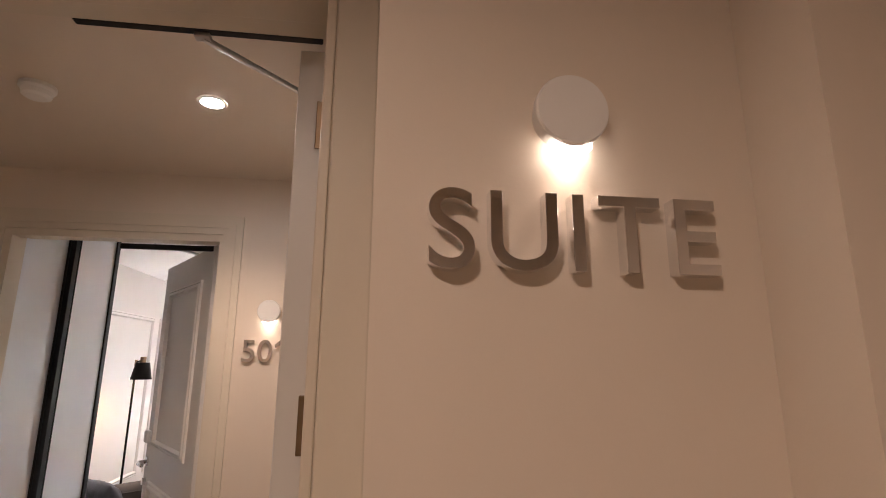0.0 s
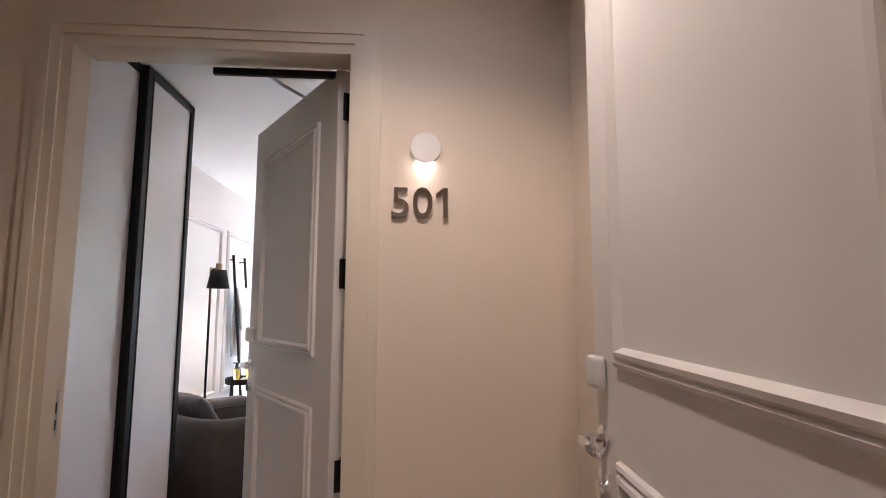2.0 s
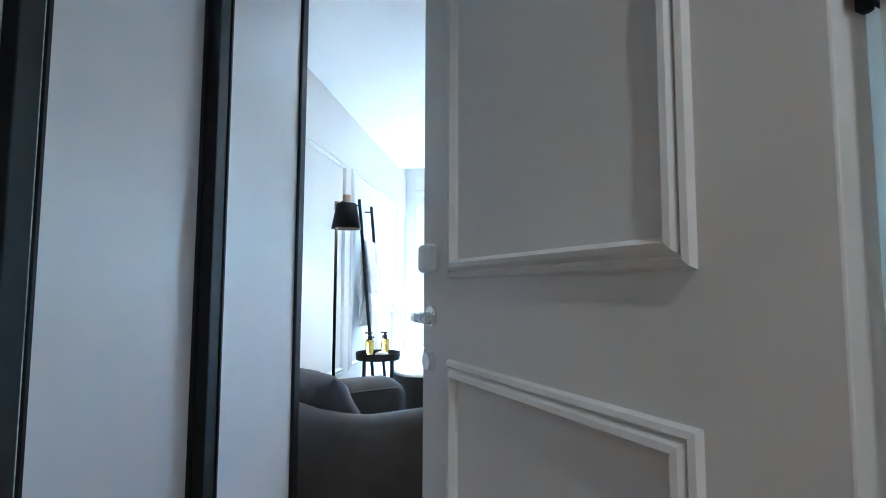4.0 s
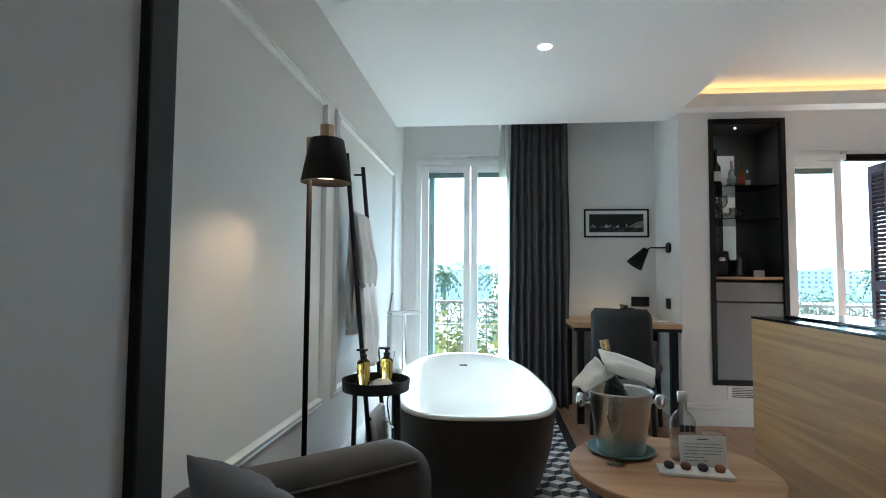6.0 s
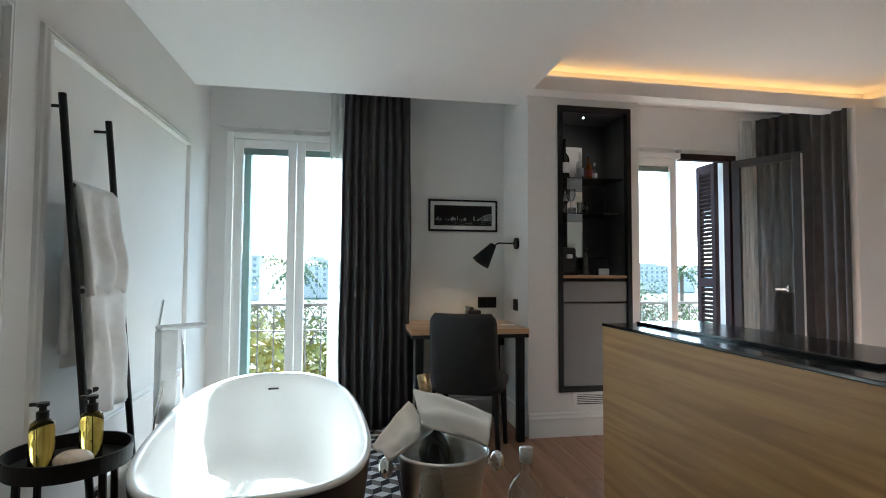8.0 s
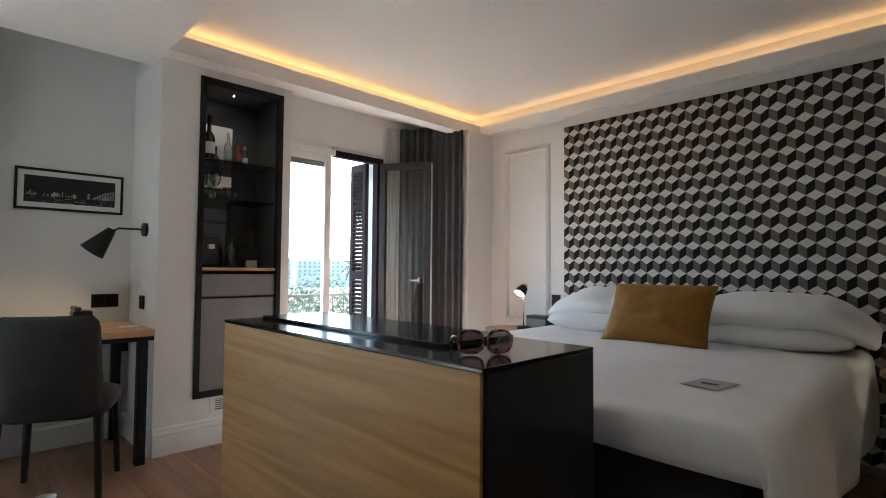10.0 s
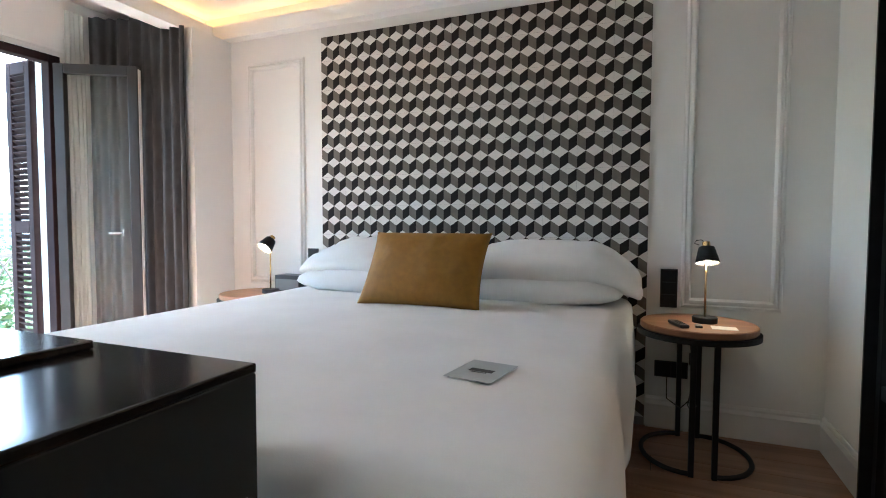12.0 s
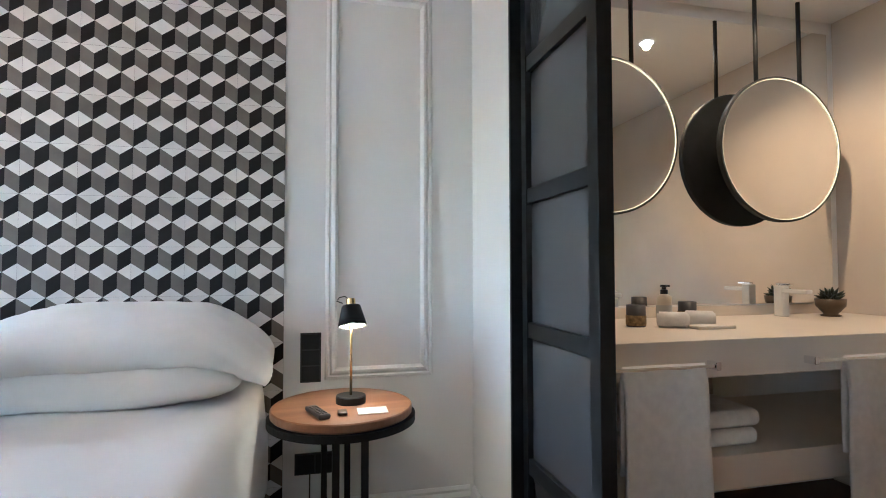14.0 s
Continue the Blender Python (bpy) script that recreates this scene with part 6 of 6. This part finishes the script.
# ---- balcony and shutter ----
bm = B()
box(bm, -3.4, 3.2, 9.07, 9.85, -0.30, -0.12)
solo("balcony_floor", bm, mat("stone_slab", (0.6, 0.57, 0.53), 0.8, var=0.1, bump=0.3), "stone balcony floor", "balcony", "structure")
rl = thing("balcony_railing", "wrought iron balcony railing with pointed arches", "railing")
RY, RT, RB = 9.75, 0.83, -0.115
for z, h in ((RT, 0.028), (RT - 0.245, 0.014), (0.0, 0.016)):
    bm = B()
    box(bm, -3.3, 3.1, RY - 0.014, RY + 0.014, z - h, z, 0.002)
    part("rail", bm, M_IRON, rl)
bm = B()
rod(bm, (0, 0, RB), (0, 0, RT - 0.028), 0.0075, seg=8)
bar = part("bar", bm, M_IRON, rl)
SP = 0.14
bar.location = (-3.25, RY, 0)
bm = B()
for sgn in (-1, 1):
    pts = []
    for k in range(9):
        a = k / 8
        pts.append((sgn * (SP * (1 - a) - 0.0) * (1 - 0.35 * a * (1 - a)) + 0.0, 0, RT - 0.24 + 0.21 * math.sin(a * math.pi / 2)))
    sweep(bm, pts, 0.006, 6)
pts = [(0.03 * math.cos(2 * math.pi * k / 14), 0, RT - 0.075 + 0.03 * math.sin(2 * math.pi * k / 14)) for k in range(14)]
sweep(bm, pts, 0.005, 6, True)
arch = part("arch", bm, M_IRON, rl, "", True)
arch.location = (-3.25, RY, 0)
for k in range(1, 46):
    for src in (bar, arch):
        o = new(src.name.split(".")[0], src.data)
        o.parent = rl
        o.location = (-3.25 + k * SP, RY, 0)

shu = thing("shutter", "dark brown louvred wooden shutter folded open", "shutter", "", "", (1.655, 8.93, 0), 90)
bm = B()
for b in ((0, 0.05, 0.05, 2.12), (0.20, 0.25, 0.05, 2.12), (0.05, 0.20, 0.05, 0.16), (0.05, 0.20, 1.0, 1.08), (0.05, 0.20, 2.04, 2.12)):
    box(bm, b[0], b[1], 0, 0.04, b[2], b[3], 0.003)
part("frame", bm, M_SHUT, shu)
for z0, z1 in ((0.165, 0.995), (1.085, 2.035)):
    n = int((z1 - z0) / 0.038)
    for k in range(n):
        bm = B()
        z = z0 + (k + 0.5) * (z1 - z0) / n
        box(bm, 0.05, 0.20, -0.022, 0.022, -0.003, 0.003)
        bmesh.ops.transform(bm, matrix=Matrix.Translation((0, 0.02, z)) @ Matrix.Rotation(radians(38), 4, "X"), verts=bm.verts)
        part("slat", bm, M_SHUT, shu)


# ---- outside ----
GZ = -15.0
bm = B()
box(bm, -2500, 2500, 9.9, 4500, GZ - 1, GZ)
solo("ground", bm, M_GROUND, "distant park and city ground", "ground", "structure")
bm = B()
box(bm, -30, 30, 9.07, 9.5, GZ, -0.31)
solo("wall_facade", bm, M_FACADE, "facade below the balcony", "wall", "structure")


def tree(x, y, top, r, seed, material):
    """Trunk with limbs, and a loose crown of small leaf blades in clumps."""
    rn = random.Random(seed)
    d = thing("tree", "leafy street tree with a yellow green crown" if material is M_LEAF else "dark green leafy tree", "tree", "park trees", "", (x, y, GZ))
    h = top - GZ
    bm = B()
    rod(bm, (0, 0, 0), (0.1, 0, h * 0.55), r * 0.07, r * 0.045, 10)
    for k in range(7):
        a = rn.uniform(0, 6.28)
        q = Vector((math.cos(a) * r * 0.7, math.sin(a) * r * 0.7, h * rn.uniform(0.68, 0.92)))
        rod(bm, (0.1, 0, h * rn.uniform(0.4, 0.55)), q, r * 0.035, r * 0.01, 7)
    part("trunk", bm, M_BARK, d)
    vs, fs = [], []
    cl = []
    for k in range(46):
        v = Vector((rn.gauss(0, 1), rn.gauss(0, 1), rn.gauss(0, 1))).normalized()
        q = rn.uniform(0.35, 1.0)
        cl.append((Vector((v.x * r * q, v.y * r * q, h - r * 0.85 + v.z * r * 0.8 * q)), r * rn.uniform(0.16, 0.34)))
    for c, cr in cl:
        for j in range(120):
            p = c + Vector((rn.gauss(0, 0.5), rn.gauss(0, 0.5), rn.gauss(0, 0.45))) * cr
            if p.z > h:
                continue
            s = rn.uniform(0.06, 0.14) * (1.0 + y * 0.012)
            e1 = Vector((rn.gauss(0, 1), rn.gauss(0, 1), rn.gauss(0, 0.5))).normalized()
            e2 = e1.cross(Vector((rn.gauss(0, 1), rn.gauss(0, 1), rn.gauss(0, 1)))).normalized()
            i = len(vs)
            vs += [p - e1 * s, p + e2 * s * 0.5, p + e1 * s, p - e2 * s * 0.5]
            fs += [(i, i + 1, i + 2, i + 3)]
    me = bpy.data.meshes.new("crown")
    me.from_pydata([tuple(v) for v in vs], [], fs)
    me.materials.append(material)
    o = new("crown", me)
    o.parent = d
    return d


TREES = ((-7.5, 19, 0.3, 3.6, 1), (-3.6, 17, 0.1, 3.2, 2), (-0.6, 19, 0.35, 3.2, 3), (-5.6, 27, 0.7, 4.2, 4), (-11, 29, 1.0, 4.4, 5), (-2.0, 31, 0.4, 4.2, 6), (4.2, 22, -0.6, 3.4, 7), (8.5, 25, -0.5, 3.8, 8), (14, 30, -0.2, 4.4, 9), (-16, 60, 1.6, 6, 10), (2.5, 60, 1.2, 6, 11), (24, 60, 0.8, 6.5, 12), (40, 75, 1.2, 7, 13), (-34, 80, 2.2, 8, 14))
for x, y, top, r, sd_ in TREES:
    tree(x, y, top, r, sd_, M_LEAF if sd_ in (1, 2, 3, 4, 7) else M_LEAFD)


def palm(x, y, top, seed):
    rn = random.Random(seed)
    d = thing("palm_tree", "tall palm tree beyond the balcony", "palm tree", "park palms", "", (x, y, GZ))
    h = top - GZ
    bm = B()
    rod(bm, (0, 0, 0), (0.2, 0, h), 0.24, 0.17, 10)
    part("trunk", bm, M_BARK, d)
    vs, fs = [], []
    for k in range(30):
        a = rn.uniform(0, 6.28)
        up = rn.uniform(-0.5, 1.1)
        L = rn.uniform(1.6, 2.4)
        prev = None
        for j in range(9):
            t = j / 8
            c = Vector((0.2 + math.cos(a) * L * t, math.sin(a) * L * t, h + up * L * t - 0.75 * L * t * t))
            if prev is not None:
                sd = Vector((-math.sin(a), math.cos(a), 0))
                w = 0.32 * (1 - abs(t - 0.45) * 1.5)
                i = len(vs)
                m_ = (prev + c) / 2
                vs += [prev, m_ + sd * w - Vector((0, 0, 0.18)), c]
                fs.append((i, i + 1, i + 2))
                i = len(vs)
                vs += [prev, m_ - sd * w - Vector((0, 0, 0.18)), c]
                fs.append((i, i + 1, i + 2))
            prev = c
    me = bpy.data.meshes.new("fronds")
    me.from_pydata([tuple(v) for v in vs], [], fs)
    me.materials.append(M_LEAFD)
    o = new("fronds", me)
    o.parent = d
    return d


for x, y, top, s in ((-5.2, 38, 1.3, 1), (-1.2, 44, 1.4, 2), (14, 46, 1.2, 3), (31, 52, 1.4, 4), (7.5, 40, 0.6, 5)):
    palm(x, y, top, s)


def far_building(x, y, w, dp, top, material, seed, label):
    d = thing("apartment_building", label, "building", "far buildings", "", (x, y, GZ))
    h = top - GZ
    bm = B()
    box(bm, -w / 2, w / 2, 0, dp, 0, h)
    part("wall", bm, material, d)
    bm = B()
    box(bm, -w / 2 - 0.4, w / 2 + 0.4, -0.4, dp, h, h + 0.6)
    box(bm, -w * 0.2, w * 0.05, dp * 0.3, dp * 0.6, h + 0.6, h + 2.6)
    part("roof", bm, material, d)
    n = max(3, int(w / 4.5))
    for f in range(max(1, int(h / 3.4))):
        for k in range(n):
            z = h - 2.6 - f * 3.4
            if z < 6:
                continue
            bm = B()
            xx = -w / 2 + (k + 0.5) * w / n
            box(bm, xx - 0.9, xx + 0.9, -0.05, 0.02, z, z + 1.7)
            part("window", bm, M_FARGLASS, d)
    return d


M_FAC2 = mat("blue_grey_facade", (0.26, 0.33, 0.37), 0.5, var=0.1, scale=0.3)
for i, (x, y, w, dp, top, m_) in enumerate(((-68, 300, 30, 14, 9.5, M_FACADE), (-22, 330, 40, 14, 8.0, M_FACADE), (24, 380, 46, 14, 6.0, M_FACADE), (108, 320, 26, 15, 13.0, M_FAC2), (172, 380, 54, 15, 8.0, M_FACADE), (-140, 320, 54, 15, 8.5, M_FACADE), (250, 400, 70, 15, 7.0, M_FACADE), (72, 460, 60, 15, 5.0, M_FACADE), (380, 460, 90, 15, 8.0, M_FACADE), (540, 480, 110, 15, 9.0, M_FACADE))):
    far_building(x, y, w, dp, top, m_, i, "distant blue grey glass building" if m_ is M_FAC2 else "distant pale apartment building")


# ---- cube pattern tiles ----
CW, CPITCH = 2.033 / 22, 0.095


def clip(poly, x0, x1, y0, y1):
    for ax, lim, keep in ((0, x0, 1), (0, x1, -1), (1, y0, 1), (1, y1, -1)):
        out = []
        for i, p in enumerate(poly):
            q = poly[(i + 1) % len(poly)]
            a, b = (p[ax] - lim) * keep, (q[ax] - lim) * keep
            if a >= 0:
                out.append(p)
            if a * b < 0:
                t = a / (a - b)
                out.append((p[0] + (q[0] - p[0]) * t, p[1] + (q[1] - p[1]) * t))
        poly = out
        if len(poly) < 3:
            return []
    return poly


def cube_tile(w, h, ox=0.0, oy=0.0):
    """One tile w by h in the plane x, y with the printed cube pattern, 8 mm thick."""
    bm = B()
    g = 0.0004
    s = CPITCH / 1.5
    for r in range(-2, 5):
        for c in range(-2, 5):
            cx = c * CW + (CW / 2 if r % 2 else 0) - ox
            cy = r * s * 1.5 - oy
            rhombi = (([(cx, cy), (cx + CW / 2, cy + s / 2), (cx, cy + s), (cx - CW / 2, cy + s / 2)], 0),
                      ([(cx, cy), (cx - CW / 2, cy + s / 2), (cx - CW / 2, cy - s / 2), (cx, cy - s)], 1),
                      ([(cx, cy), (cx, cy - s), (cx + CW / 2, cy - s / 2), (cx + CW / 2, cy + s / 2)], 2))
            for poly, mi in rhombi:
                p = clip(poly, g, w - g, g, h - g)
                if len(p) >= 3:
                    vs = [bm.verts.new((x, y, 0.008)) for x, y in p]
                    try:
                        f = bm.faces.new(vs)
                        f.material_index = mi
                    except ValueError:
                        pass
    a = [bm.verts.new(p) for p in ((g, g, 0.008), (w - g, g, 0.008), (w - g, h - g, 0.008), (g, h - g, 0.008))]
    b = [bm.verts.new((v.co.x, v.co.y, 0)) for v in a]
    for i in range(4):
        f = bm.faces.new((a[i], a[(i + 1) % 4], b[(i + 1) % 4], b[i]))
        f.material_index = 1
    me = bpy.data.meshes.new("tile")
    for f in bm.faces:
        if f.normal.z < -0.5:
            f.normal_flip()
    bm.to_mesh(me)
    bm.free()
    for m in (M_TILEW, M_TILEG, M_TILEK):
        me.materials.append(m)
    return me


TW, TH = 2 * CW, 2 * CPITCH
full = cube_tile(TW, TH, CW / 2, CPITCH / 3)
hp = tagged(new("headboard_tiles"), "cement tile panel with black, grey and white cubes", "tile panel")
hp.matrix_world = pose(X_R - 0.002, 7.229, 0, 90, 0, -90)
bm = B()
box(bm, 0, 2.033, 0, 2.295, -0.001, 0.0045)
part("backing", bm, M_GROUT, hp)
z0 = 2.326 - 12 * TH
cut = cube_tile(TW, 2.295 - z0 - 11 * TH, CW / 2, CPITCH / 3)
for r in range(12):
    for c in range(11):
        o = new("tile", cut if r == 11 else full)
        o.parent = hp
        o.location = (c * TW, z0 + r * TH, 0.001)

fm = tagged(new("floor_tiles"), "patterned cement floor tiles under the bath", "floor tiles", kind="structure")
fx0, fx1, fy0, fy1 = X_L + 0.02, -1.25, 6.02, 8.75
bm = B()
box(bm, fx0, fx1, fy0, fy1, -0.011, -0.004)
part("bed_of_mortar", bm, M_GROUT, fm)
bm = B()
box(bm, fx1 - 0.055, fx1, fy0, fy1, -0.004, 0.0035, 0.001)
box(bm, fx0, fx1 - 0.056, fy0, fy0 + 0.055, -0.004, 0.0035, 0.001)
part("border", bm, M_TILEK, fm, "black border tiles")
ny, nx = int((fy1 - fy0 - 0.056) / TH), int((fx1 - 0.056 - fx0) / TW)
for r in range(ny + 1):
    for c in range(nx + 1):
        x = fx1 - 0.056 - (c + 1) * TW
        y = fy0 + 0.056 + r * TH
        if x < X_L - 0.02 or y + TH > Y_WIN:
            continue
        o = new("tile", full)
        o.parent = fm
        o.location = (x, y, -0.005)

# floor boards
fl = bpy.data.objects["floor"]
rnd = random.Random(2)
PW = 0.16


def board(length):
    bm = B()
    box(bm, 0.0006, PW - 0.0006, 0.0006, length - 0.0006, -0.0115, 0.0, 0.0015, 1)
    return finish("board", bm, M_FLOOR)


meshes = {}
x = X_L
while x < X_R:
    y = 3.57 - rnd.uniform(0, 1.2)
    lim = 6.02 if x + PW < -1.24 else Y_WIN
    while y < lim:
        L = rnd.choice((1.2, 1.5, 1.8))
        ya, yb = max(y, 3.57 if x < -1.0 or x > 10 else 4.3), min(y + L, lim)
        if yb - ya > 0.02:
            key = round(yb - ya, 2)
            if key not in meshes:
                meshes[key] = board(key)
            o = new("board", meshes[key])
            o.parent = fl
            o.location = (x, ya, 0.0)
        y += L
    x += PW
